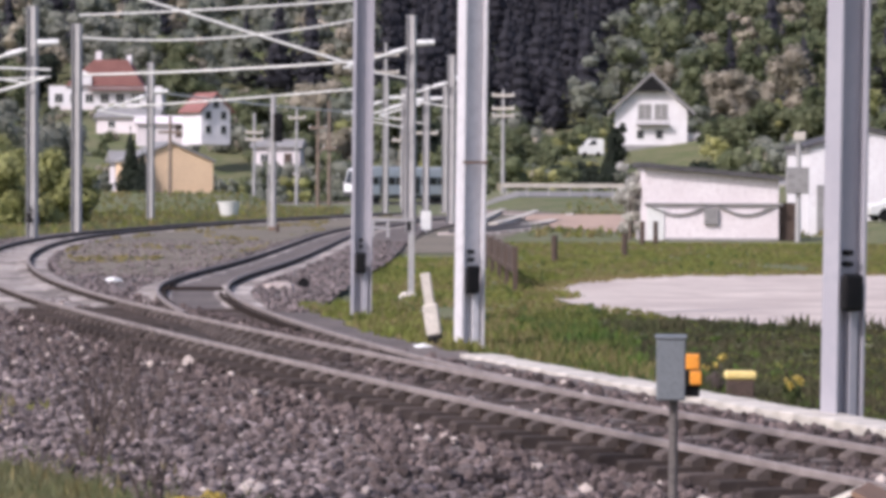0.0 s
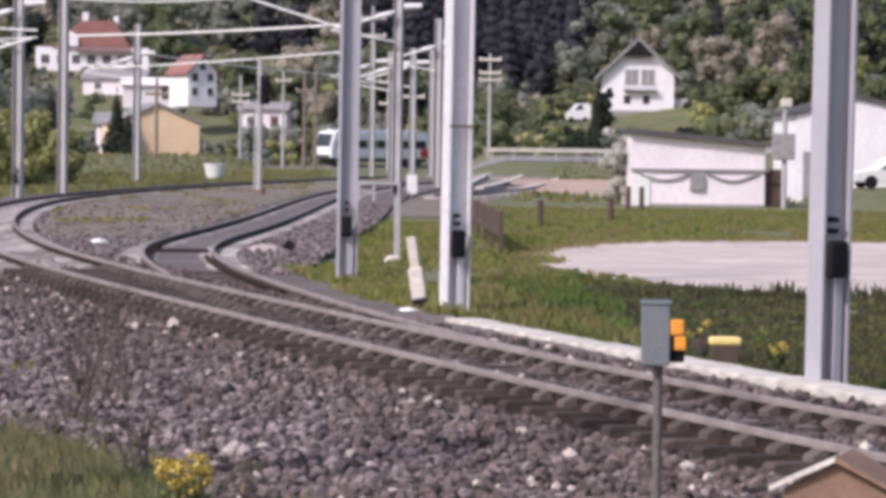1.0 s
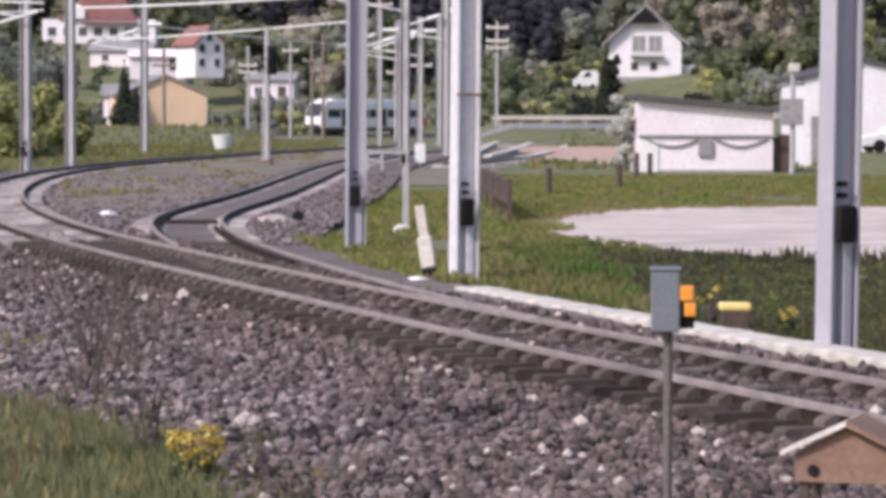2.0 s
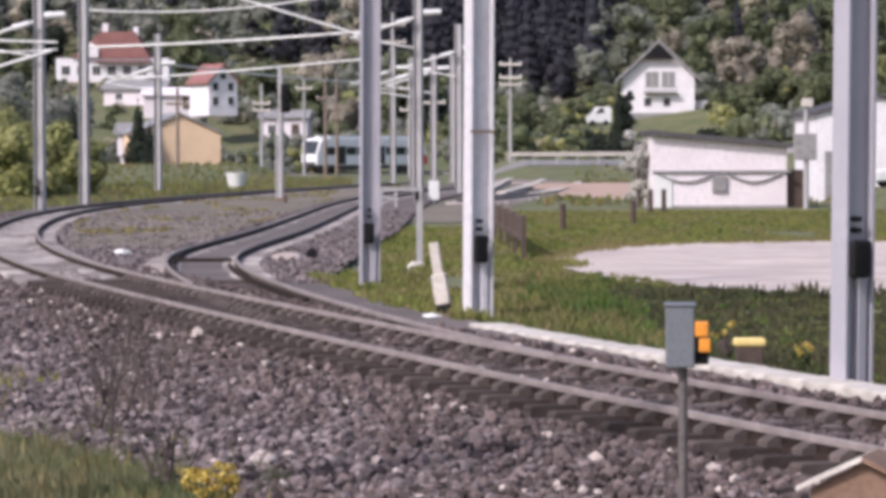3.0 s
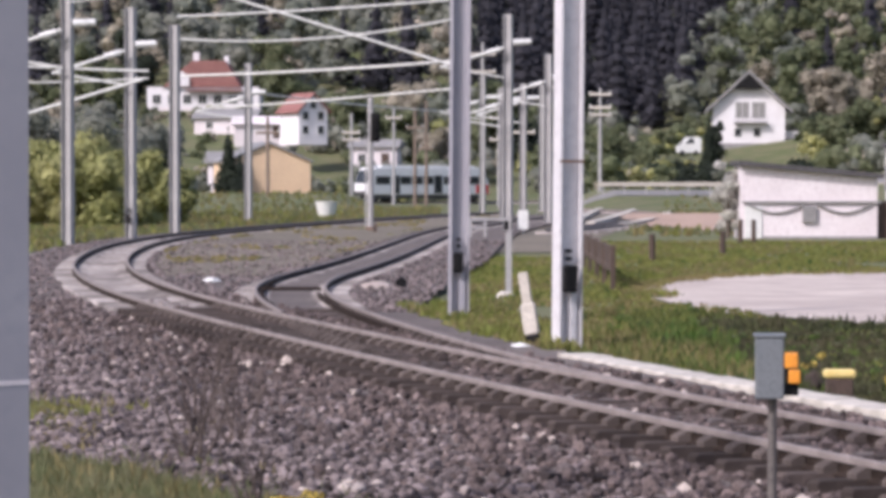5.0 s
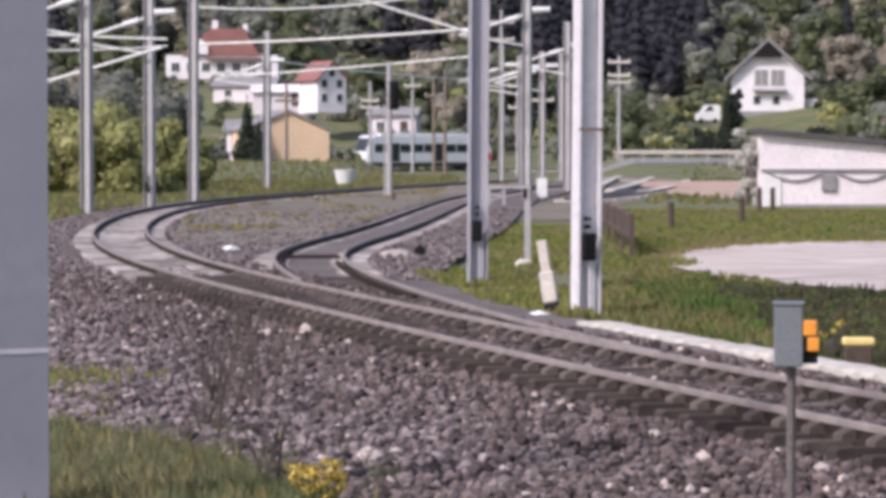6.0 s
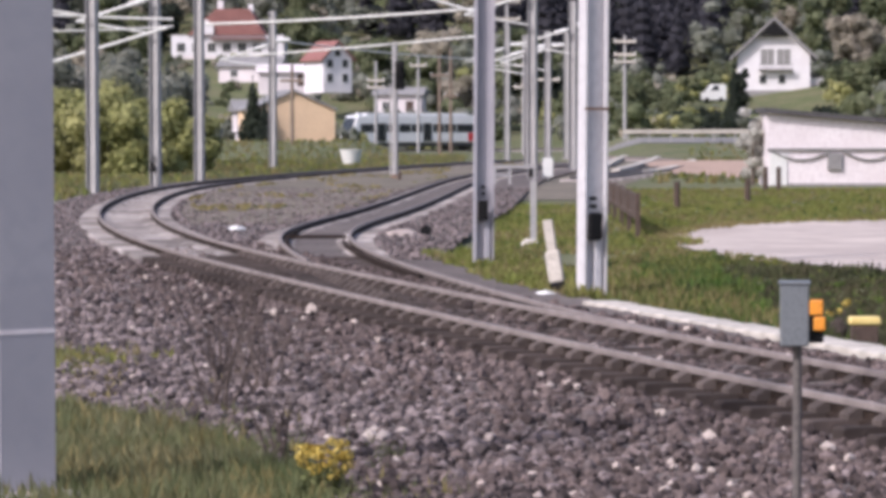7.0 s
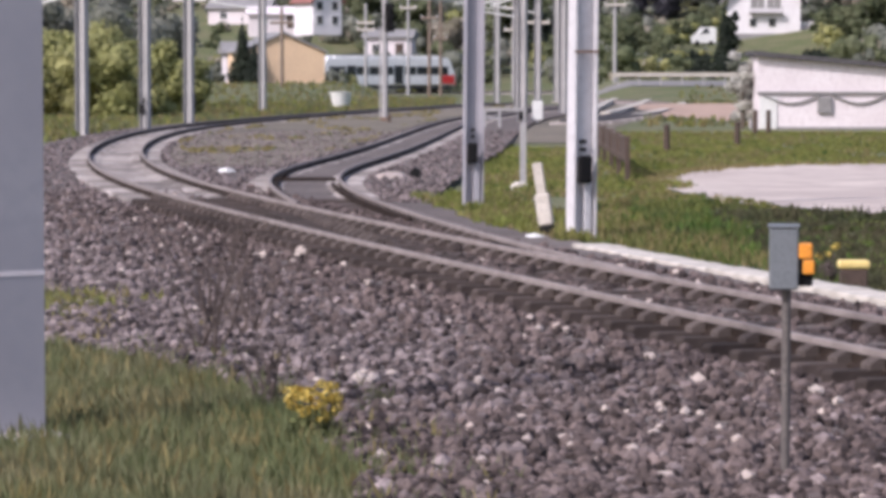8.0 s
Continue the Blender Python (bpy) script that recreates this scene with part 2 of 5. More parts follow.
# ---- track lines ----
def track_line(x, y, heading, knots, bends, length, step=0.5):
    """Points (x, y, heading) along a line whose curvature runs through the knots."""
    pts = [(x, y, heading)]
    s = 0.0
    while s < length:
        k = np.interp(s + step / 2, knots, bends)
        mid = heading + k * step / 2
        x, y, heading = x - math.sin(mid) * step, y + math.cos(mid) * step, heading + k * step
        pts.append((x, y, heading))
        s += step
    return pts


MAIN = track_line(9.436, 9.952, 0.3348, [0, 13.9, 14, 34, 54, 74, 94, 124, 164, 214], [0, 0, -0.0051, -0.0008, -0.0043, -0.0041, -0.0025, -0.0044, -0.001, -0.0008], 230)
BRANCH = track_line(2.944, 28.869, 0.3081, [0, 10.7, 10.8, 25.8, 40.8, 55.8, 80.8, 120.8], [-0.009, -0.009, -0.0045, -0.0038, -0.0127, 0.0018, 0.0003, -0.0016], 180)


def line_at(line, s, step=0.5):
    i = min(len(line) - 2, int(s / step))
    f = s / step - i
    a, b = line[i], line[i + 1]
    return tuple(a[k] + (b[k] - a[k]) * f for k in range(3))


MAIN_Y = np.array([p[1] for p in MAIN])
MAIN_X = np.array([p[0] for p in MAIN])
BR_Y = np.array([p[1] for p in BRANCH])
BR_X = np.array([p[0] for p in BRANCH])


def main_x(y):
    return float(np.interp(y, MAIN_Y, MAIN_X))


def branch_x(y):
    return float(np.interp(y, BR_Y, BR_X)) if y > BR_Y[0] else main_x(y)


# ---- the lie of the land ----
def ground_z(x, y):
    """Flat station yard, a bank on the far side, then wooded hills."""
    z = -0.12 - 0.2 * smoothstep(-2.2, 1.2, main_x(y) - x) * smoothstep(110, 80, y)
    z += 1.5 * smoothstep(250, 300, y) * smoothstep(-8, -14, x) * smoothstep(345, 320, y)
    z += 1.9 * smoothstep(262, 300, y) * smoothstep(9, 14, x) * smoothstep(355, 325, y)
    east = smoothstep(-10, 30, x)
    z += (1 - east) * (12.6 * smoothstep(385, 505, y)) + east * (6.2 * smoothstep(398, 452, y))
    z += 52 * smoothstep(470, 760, y) + 0.10 * max(0, y - 760)
    z += 3.2 * smoothstep(60, 95, y - 2.2 * abs(x) + 60) * smoothstep(24, 60, x) * smoothstep(120, 200, y)
    z += 0.85 * smoothstep(21.5, 24.5, x) * smoothstep(130, 145, y) * smoothstep(200, 170, y)
    z += noise.noise((x * 0.03, y * 0.03, 0)) * 1.2 * smoothstep(300, 420, y)
    return z


gx = axis([(-900, -200, 50), (-200, -60, 8), (-60, 60, 2.0), (60, 200, 8), (200, 900, 50)])
gy = axis([(-300, -20, 40), (-20, 240, 4), (240, 560, 4), (560, 900, 15), (900, 1500, 60)])
tagged(grid_mesh("ground", gx, gy, ground_z, SOIL), "rough grassy ground rising to wooded hills", "ground", kind="structure")


# ---- ballast ----
def grass_edge(y):
    """Where the tall grass before the ballast ends."""
    return float(np.interp(y, (15, 20, 23, 26, 28, 30.5), (-0.2, -0.55, -1.0, -1.85, -2.7, -4.6)))


def in_ballast(x, y):
    wob = 0.5 * noise.noise((x * 0.5, y * 0.5, 3))
    right = max(main_x(y), branch_x(y)) + 2.25 + wob * 0.6
    left = main_x(y) - (3.0 if y > 75 else 12) - wob
    if y < 30 and x < grass_edge(y) - 0.25 + wob * 0.8:
        return False
    return left < x < right and y < 232


def ballast_z(x, y):
    d = x - main_x(y)
    z = 0.015 + 0.03 * noise.noise((x * 2.1, y * 2.1, 0)) + 0.02 * noise.noise((x * 6, y * 6, 5))
    if d < -0.55:
        z -= (0.1 * smoothstep(0.6, 0.8, -d) + 0.03 * smoothstep(1.2, 2.0, -d)) * (1 - smoothstep(60, 80, y))
        z -= 0.06 * smoothstep(1.5, 4, -d) * (1 if y < 75 else 0.4)
    z -= 0.05 * smoothstep(1.4, 1.2, abs(d)) * smoothstep(40, 50, y)
    return z


def strip_mesh(name, ys, left, right, n, height, material):
    """A sheet between two wavy edges, n pieces wide."""
    verts, faces = [], []
    for j, y in enumerate(ys):
        a, b = left(y), right(y)
        for i in range(n + 1):
            x = a + (b - a) * i / n
            verts.append((x, y, height(x, y)))
        if j:
            k = (j - 1) * (n + 1)
            faces += [(k + i, k + i + 1, k + n + 2 + i, k + n + 1 + i) for i in range(n)]
    return mesh_of(name, verts, faces, material)


def ballast_left(y):
    wob = 0.4 * noise.noise((0, y * 0.5, 3))
    outer = main_x(y) - 3.0 - 9 * smoothstep(90, 60, y) - wob
    f = smoothstep(28.5, 31, y)
    return (grass_edge(y) + wob * 0.6) * (1 - f) + outer * f


def ballast_right(y):
    return max(main_x(y), branch_x(y)) + 2.25 + 0.3 * noise.noise((0, y * 0.6, 8)) + 0.15 * noise.noise((0, y * 2, 8)) + 1.2 * smoothstep(56, 72, y)


bed = strip_mesh("ballast_bed", axis([(14, 60, 0.25), (60, 120, 0.5), (120, 232, 1.0)]), ballast_left, ballast_right, 64, ballast_z, BALLAST)
tagged(bed, "grey purple crushed stone bed under the tracks", "ballast", kind="structure")


def stone_shapes(count):
    """Rough broken stones as vertex sets on one face list."""
    bm = bmesh.new()
    bmesh.ops.create_icosphere(bm, subdivisions=1, radius=1)
    base = np.array([v.co[:] for v in bm.verts])
    faces = np.array([[v.index for v in f.verts] for f in bm.faces])
    bm.free()
    rng = np.random.default_rng(4)
    shapes = []
    for _ in range(count):
        r = 1 + rng.uniform(-0.32, 0.32, len(base))
        shapes.append(base * r[:, None] * rng.uniform(0.6, 1.1, 3))
    return shapes, faces


def scatter_stones(name, places, label, material=STONE):
    shapes, faces = stone_shapes(14)
    rng = np.random.default_rng(9)
    vs, fs = [], []
    n = len(shapes[0])
    for i, (x, y, z, size) in enumerate(places):
        a = rng.uniform(0, 6.28)
        c, s = math.cos(a), math.sin(a)
        v = shapes[i % len(shapes)] @ np.array([[c, -s, 0], [s, c, 0], [0, 0, 1]]) * size
        vs.append(v + np.array([x, y, z]))
        fs.append(faces + i * n)
    me = bpy.data.meshes.new(name)
    me.from_pydata(np.concatenate(vs).tolist(), [], np.concatenate(fs).tolist())
    me.materials.append(material)
    return tagged(new(name, me), label, "stones", kind="stuff")


def ballast_places():
    rng = np.random.default_rng(2)
    out = []
    for _ in range(58000):
        y = 17 + 48 * rng.random() ** 1.5
        half = 0.152 * y + 0.6
        x = rng.uniform(-half - 0.6, half + 0.6)
        d = x - main_x(y)
        if not in_ballast(x, y) or d > 2.1:
            continue
        if -1.35 < d < 1.35 and rng.random() < (0.7 if -1.1 < d < -0.55 else 0.1 if d < 0 else 0.35):
            continue
        size = 0.026 + 0.042 * rng.random() ** 2 + 0.035 * (rng.random() > 0.985)
        sunk = -0.03 if abs(d) < 1.35 else 0
        out.append((x, y, ballast_z(x, y) + size * 0.4 + sunk, size))
    return out


STONES = ballast_places()
rng_stain = np.random.default_rng(15)
stained = [rng_stain.random() < max(smoothstep(5.0, 1.5, main_x(p[1]) - p[0] + 1.2 * noise.noise((p[0], p[1], 2))), 0.9 * smoothstep(28, 22, p[1])) for p in STONES]
scatter_stones("ballast_stones", [p for p, k in zip(STONES, stained) if not k], "loose grey purple crushed ballast stones")
scatter_stones("stained_stones", [p for p, k in zip(STONES, stained) if k], "brown rust stained ballast stones along the track", STAINED)
rng_far = np.random.default_rng(12)
FAR_STONES = []
for _ in range(9000):
    y = 58 + 70 * rng_far.random() ** 1.3
    x = rng_far.uniform(main_x(y) - 2.6, ballast_right(y))
    if abs(x - main_x(y)) > 1.3 and abs(x - branch_x(y)) > 1.3:
        FAR_STONES.append((x, y, ballast_z(x, y) + 0.015, rng_far.uniform(0.03, 0.07)))
scatter_stones("cess_stones", FAR_STONES, "loose stones beside the far tracks")
PALE = [(x, y, z + 0.015, s * 1.05) for x, y, z, s in STONES[::97] if s > 0.028]
scatter_stones("pale_stones", PALE, "scattered pale broken stones in the ballast", GRAVEL)


# ---- rails ----
def rail_mesh(line, off, s0, s1, pale, parent, drop=0.0, dull=False):
    """Flat-bottomed rail swept along the line, head and side in two materials."""
    prof = [(-0.07, 0.0), (0.07, 0.0), (0.07, 0.02), (0.012, 0.045), (0.012, 0.12), (0.036, 0.13), (0.036, 0.18), (0.028, 0.19),
            (-0.028, 0.19), (-0.036, 0.18), (-0.036, 0.13), (-0.012, 0.12), (-0.012, 0.045), (-0.07, 0.02)]
    verts, faces, mats = [], [], []
    n = len(prof)
    s, k = s0, 0
    while s <= s1:
        x, y, h = line_at(line, s)
        nx, ny = math.cos(h), math.sin(h)
        for px, pz in prof:
            o = off + px
            verts.append((x + nx * o, y + ny * o, pz - drop))
        if k:
            for i in range(n):
                j = (i + 1) % n
                a, b = (k - 1) * n, k * n
                faces.append((a + i, a + j, b + j, b + i))
                mats.append(1 if not dull and (pale or i in (5, 6, 7, 8, 9)) else 0)
        s += 1.0
        k += 1
    ob = mesh_of("rail", verts, faces, RUST, parent)
    ob.data.materials.append(RAILTOP)
    ob.data.polygons.foreach_set("material_index", mats)
    return ob


G = 0.755
main_track = empty("railway_track_1", Matrix(), "curved main line with worn rails on timber and concrete sleepers", "railway track", kind="structure")
for off in (-G, G):
    rail_mesh(MAIN, off, 0, 228, 0, main_track)
branch_track = empty("railway_track_2", Matrix(), "branch line leaving the main line at a turnout", "railway track", kind="structure")
rail_mesh(BRANCH, -G, 26, 178, 0, branch_track, 0.004)
rail_mesh(BRANCH, G, 6, 178, 0, branch_track, 0.004)
rail_mesh(BRANCH, G - 0.16, 21, 37, 0, branch_track, 0.06, True)
rail_mesh(BRANCH, -G + 0.14, 30, 44, 0, branch_track, 0.06, True)
bar_x, bar_y, bar_h = line_at(BRANCH, 39)
part("stretcher_bar", boxed(-0.68, 0.68, -0.06, 0.06, 0.09, 0.17, 0.01), RUST, branch_track, "dark stretcher bar between the point rails", pose(bar_x, bar_y, 0, 0, 0, math.degrees(bar_h)))


# ---- masts ----
def h_section(bm, w, d, tf, tw, z0, z1):
    o = [(-d / 2, -w / 2), (-d / 2 + tf, -w / 2), (-d / 2 + tf, -tw / 2), (d / 2 - tf, -tw / 2), (d / 2 - tf, -w / 2), (d / 2, -w / 2),
         (d / 2, w / 2), (d / 2 - tf, w / 2), (d / 2 - tf, tw / 2), (-d / 2 + tf, tw / 2), (-d / 2 + tf, w / 2), (-d / 2, w / 2)]
    lo = [bm.verts.new((x, y, z0)) for x, y in o]
    hi = [bm.verts.new((x, y, z1)) for x, y in o]
    bm.faces.new(lo[::-1])
    bm.faces.new(hi)
    for i in range(12):
        j = (i + 1) % 12
        bm.faces.new((lo[i], lo[j], hi[j], hi[i]))
    return bm


def mast(x, y, turned, label, height=10.0, lug=1.15, lug_size=(0.24, 0.42), w=0.30, d=0.37, material=ZINC, base=0.0, group="overhead line masts", lean=0.0):
    root = empty("catenary_mast", pose(x, y, base - 0.12, 0, lean, 0) @ pose(0, 0, 0, 0, 0, turned), label, "mast", group)
    part("column", h_section(bmesh.new(), w, d, 0.03, 0.02, 0, height), material, root)
    foot = box(bmesh.new(), -0.4, 0.4, -0.35, 0.35, -0.3, 0.06, 0.03)
    part("footing", foot, SLEEPER, root, "concrete footing")
    if lug:
        b = boxed(-0.04 - lug_size[0] / 2, -0.04 + lug_size[0] / 2, -w / 2 - 0.1, -w / 2 - 0.003, lug - lug_size[1] / 2, lug + lug_size[1] / 2, 0.04)
        part("connection_box", b, BLACK, root, "black connection box")
        c = boxed(0.0, 0.11, -w / 2 + 0.02, -0.012, 0.08, lug - lug_size[1] / 2, 0.01)
        part("cable_cover", c, material, root)
        for k in (0.30, 0.42):
            part("bolt", rod(bmesh.new(), (-0.02, -0.005, lug + k), (-0.02, -w / 2 - 0.01, lug + k), 0.03, n=10), BLACK, root)
    return root


mast_a = mast(1.5, 46.17, 22, "grey galvanised steel mast beside the white marker post", 10.0, lean=0.4)
part("band", boxed(-0.2, 0.2, -0.158, -0.153, 2.9, 2.94), HUTWOOD, mast_a, "thin orange marking band")
mast(-0.17, 55.77, 8, "grey galvanised steel mast on the grassy strip", 10.0, lug=1.14, w=0.28, d=0.35, lean=0.35, material=ZINCDULL, lug_size=(0.2, 0.38))
mast(5.03, 32.35, 29, "grey galvanised steel mast beside the pale trough path", 10.0, lug=1.47, lug_size=(0.26, 0.4), w=0.27, d=0.37, lean=0.6, material=ZINCDULL)
mast_d = mast(-3.5, 22.4, 122, "lilac grey steel mast standing in tall grass", 10.0, lug=0, base=-0.1, w=0.44, d=0.34, material=ZINCDULL)
part("joint", boxed(-0.174, 0.174, -0.224, 0.224, 1.215, 1.25), PINKWALL, mast_d, "thin pale pink joint line")
for x, y, h in ((-15.91, 121.2, 10.2), (-14.73, 133.2, 10.2), (-14.21, 147.8, 10.2), (-14.25, 197.9, 10.3), (2.01, 152.9, 11.0), (1.18, 244.7, 11.0), (6.4, 263.9, 11.0), (3.95, 218, 9.6), (2.3, 200, 8.8), (4.9, 186, 10.4)):
    mast(x, y, -20, "weathered grey steel mast beside the far tracks", h, lug=0 if x != -14.73 else 1.0, w=0.36, d=0.42, material=ZINCFAR)


def tube_curve(name, pts, radius, material, parent=None, label=""):
    cu = bpy.data.curves.new(name, "CURVE")
    cu.dimensions, cu.bevel_depth, cu.bevel_resolution = "3D", radius, 1
    sp_ = cu.splines.new("POLY")
    sp_.points.add(len(pts) - 1)
    for p, q in zip(sp_.points, pts):
        p.co = (*q, 1)
    cu.materials.append(material)
    ob = new(name, cu)
    if parent:
        ob.parent = parent
    return tagged(ob, label)


# ---- buildings ----
def gable_house(name, x, y, z, turned, w, depth, eave, ridge, wall, roof, label, over=0.5, category="house", deep=1.5, thick=0.22):
    """A house whose gable faces its own -y side."""
    root = empty(name, pose(x, y, z, 0, 0, turned), label, category)
    h = w / 2
    part("wall", prism(bmesh.new(), [(-h, -deep), (h, -deep), (h, eave), (0, ridge), (-h, eave)], 0, depth), wall, root)
    k = (ridge - eave) / h
    for sgn in (-1, 1):
        a = [(0, ridge + 0.02), (sgn * (h + over), eave - k * over + 0.02), (sgn * (h + over), eave - k * over + thick), (0, ridge + thick + 0.03)]
        part("roof", prism(bmesh.new(), a, -over, depth + over), roof, root)
    return root


def window(root, x, z, w, h, y=0.0, frame_mat=None, pane_mat=None, bars=1):
    t = 0.07
    b = bmesh.new()
    box(b, x - w / 2 - t, x + w / 2 + t, y - 0.05, y + 0.04, z + h / 2, z + h / 2 + t)
    box(b, x - w / 2 - t, x + w / 2 + t, y - 0.09, y + 0.04, z - h / 2 - t, z - h / 2)
    box(b, x - w / 2 - t, x - w / 2, y - 0.05, y + 0.04, z - h / 2, z + h / 2)
    box(b, x + w / 2, x + w / 2 + t, y - 0.05, y + 0.04, z - h / 2, z + h / 2)
    for i in range(bars):
        c = x - w / 2 + w * (i + 1) / (bars + 1)
        box(b, c - 0.03, c + 0.03, y - 0.045, y - 0.012, z - h / 2, z + h / 2)
    f = part("window", b, frame_mat or WHITE, root)
    part("pane", boxed(x - w / 2, x + w / 2, y - 0.01, y + 0.02, z - h / 2, z + h / 2), pane_mat or GLASS, f)
    return f


# white gabled house on the slope
wh = gable_house("house", 41.4, 450, 7.2, -4, 10.6, 11, 6.4, 11.3, WHITEWALL, GREYROOF, "white rendered house with a dark steep roof on the slope", 1.1, thick=0.5)
part("gable_boarding", prism(bmesh.new(), [(-2.3, 8.95), (2.3, 8.95), (0, 11.12)], -1.06, -0.95), BLACK, wh, "dark timber gable boarding")
for x in (-0.95, 1.45):
    window(wh, x, 5.9, 1.95, 2.3, bars=1, pane_mat=CURTAIN)
for x in (-1.6, 1.2):
    window(wh, x, 2.6, 1.0, 1.2, bars=0)
part("balcony", boxed(-2.2, 2.7, -1.1, -0.003, 3.9, 4.15, 0.03), GREYROOF, wh)
for i in range(9):
    part("baluster", boxed(-2.15 + i * 0.59, -2.07 + i * 0.59, -1.08, -1.0, 4.15, 5.0), GREYROOF, wh)
part("plinth", boxed(-5.35, 5.35, -0.06, -0.003, -1.4, 1.0), GREYROOF, wh, "grey rendered plinth")
garage = empty("garage", pose(47.6, 451, 7.0), "small white annex beside the gabled house", "garage")
part("wall", boxed(-1.2, 1.2, 0, 4, -1, 3.1), WHITEWALL, garage)
part("roof", boxed(-1.4, 1.4, -0.2, 4.2, 3.103, 3.3, 0.03), DARKROOF, garage)
part("door", boxed(-0.8, 0.8, -0.05, -0.003, 0.1, 2.3), PINKWALL, garage)

# cream trackside shed
cs = gable_house("shed", -19.5, 300, 1.3, 14, 8.2, 9, 3.15, 4.9, CREAM, GREYROOF, "cream rendered gabled shed beyond the tracks", 0.25, "shed")
part("plinth", boxed(-4.15, 4.15, -0.05, -0.003, -1.4, -0.02), GREYROOF, cs, "grey concrete plinth")

# large house with red roof
rh = empty("house", pose(-43.4, 500, 13.4), "long white house with a red tiled roof on the hillside", "house")
part("wall", boxed(-9.2, 9.2, 0, 10, -2, 4.6), WHITEWALL, rh)
roof_bm = prism(bmesh.new(), [(-6.6, 4.6), (6.2, 4.6), (3.6, 8.9), (-1.8, 8.9)], -0.4, 10.4)
part("roof", roof_bm, REDROOF, rh)
part("dormer", prism(bmesh.new(), [(-4.6, 4.7), (-2.2, 4.7), (-2.2, 6.2), (-3.4, 7.2), (-4.6, 6.2)], -0.8, 3), WHITEWALL, rh, "white dormer")
part("chimney", boxed(-1.9, -0.9, 3, 4, 8.4, 10.4), WHITEWALL, rh, "white chimney")
part("chimney", boxed(3.2, 4.0, 3, 4, 8.0, 9.8), WHITEWALL, rh, "white chimney")
for i in range(7):
    window(rh, -7.6 + i * 2.5, 2.6, 1.3, 1.4)
part("terrace_wall", boxed(-9.4, 4.4, -2.4, -2.1, -2, 1.2, 0.03), PINKWALL, rh)
part("awning", boxed(-2.6, 6.4, -1.2, -0.003, 3.9, 4.1), REDROOF, rh)

# small house with a red roof
sh = gable_house("house", -21.8, 430, 9.2, 30, 4.5, 6, 3.4, 5.6, WHITEWALL, REDROOF, "small white house with a pinkish red roof", 0.5)
for x, z in ((-1.2, 2.6), (1.2, 2.6), (0, 4.2), (-1.2, 0.6), (1.2, 0.6)):
    window(sh, x, z, 0.9, 1.1, bars=0)


def low_house(x, y, z, turned, w, d, h, roof_h, roof, label):
    r = empty("outbuilding", pose(x, y, z, 0, 0, turned), label, "outbuilding")
    part("wall", boxed(-w / 2, w / 2, 0, d, -2, h), PINKWALL, r)
    a = [(-0.5, h), (d + 0.5, h), (d + 0.5, h + 0.15), (d / 2, h + roof_h), (-0.5, h + 0.15)]
    b = prism(bmesh.new(), a, -w / 2 - 0.4, w / 2 + 0.4)
    bmesh.ops.transform(b, matrix=Matrix(((0, 1, 0, 0), (1, 0, 0, 0), (0, 0, 1, 0), (0, 0, 0, 1))), verts=b.verts[:])
    bmesh.ops.recalc_face_normals(b, faces=b.faces[:])
    part("roof", b, roof, r)
    window(r, -w / 4, h * 0.5, 1.0, 1.0)
    part("door", boxed(w / 6, w / 6 + 1.1, -0.05, -0.003, -0.2, min(h - 0.15, 2.0)), DARKWOOD, r)
    return r


low_house(-37.5, 470, 10.2, -8, 9.5, 6, 2.0, 1.6, GREYROOF, "low grey roofed outbuilding on the slope")
low_house(-30.5, 455, 9.2, 6, 8.5, 5, 1.8, 1.3, PINKWALL, "low outbuilding with a pale roof on the slope")
low_house(-25.8, 340, 2.6, 10, 5.5, 5, 1.9, 1.4, GREYROOF, "small grey roofed hut behind the cream shed")
low_house(-13.0, 420, 4.4, -6, 6.5, 5, 2.8, 1.2, GREYROOF, "grey roofed hut beside the small house")

# long low service building
lb = empty("service_building", pose(15.7, 140.1, -0.12), "low pale pink building with a dark sloping flat roof", "building")
part("wall", prism(bmesh.new(), [(-3.12, -0.2), (3.1, -0.2), (3.1, 2.8), (-3.12, 3.35)], 0, 4.0), PINKWALL, lb)
part("roof", prism(bmesh.new(), [(-3.3, 3.38), (3.35, 2.79), (3.35, 3.0), (-3.3, 3.6)], -0.35, 4.3), DARKROOF, lb)
part("pipe", boxed(-3.1, 3.3, -0.12, -0.003, 1.62, 1.74, 0.02), GREYROOF, lb, "grey pipe along the wall")
for a, b in ((-2.85, -0.25), (0.35, 2.8)):
    tube_curve("hose", [(a + (b - a) * i / 12, -0.08, 1.58 - 0.38 * math.sin(math.pi * i / 12)) for i in range(13)], 0.05, GREYROOF, lb, "sagging grey hose")
part("meter_box", boxed(-0.35, 0.3, -0.16, -0.003, 0.75, 1.5, 0.02), GREYROOF, lb, "grey meter box")
part("door", boxed(-3.0, -2.2, -0.06, -0.003, 0.05, 1.5), WHITE, lb)
part("plinth", boxed(-2.15, 3.12, -0.06, -0.003, -0.2, 0.12), GREYROOF, lb)
part("lean_to", boxed(3.1, 4.0, 0.4, 3.0, -0.2, 1.75), DARKWOOD, lb, "brown timber lean-to")

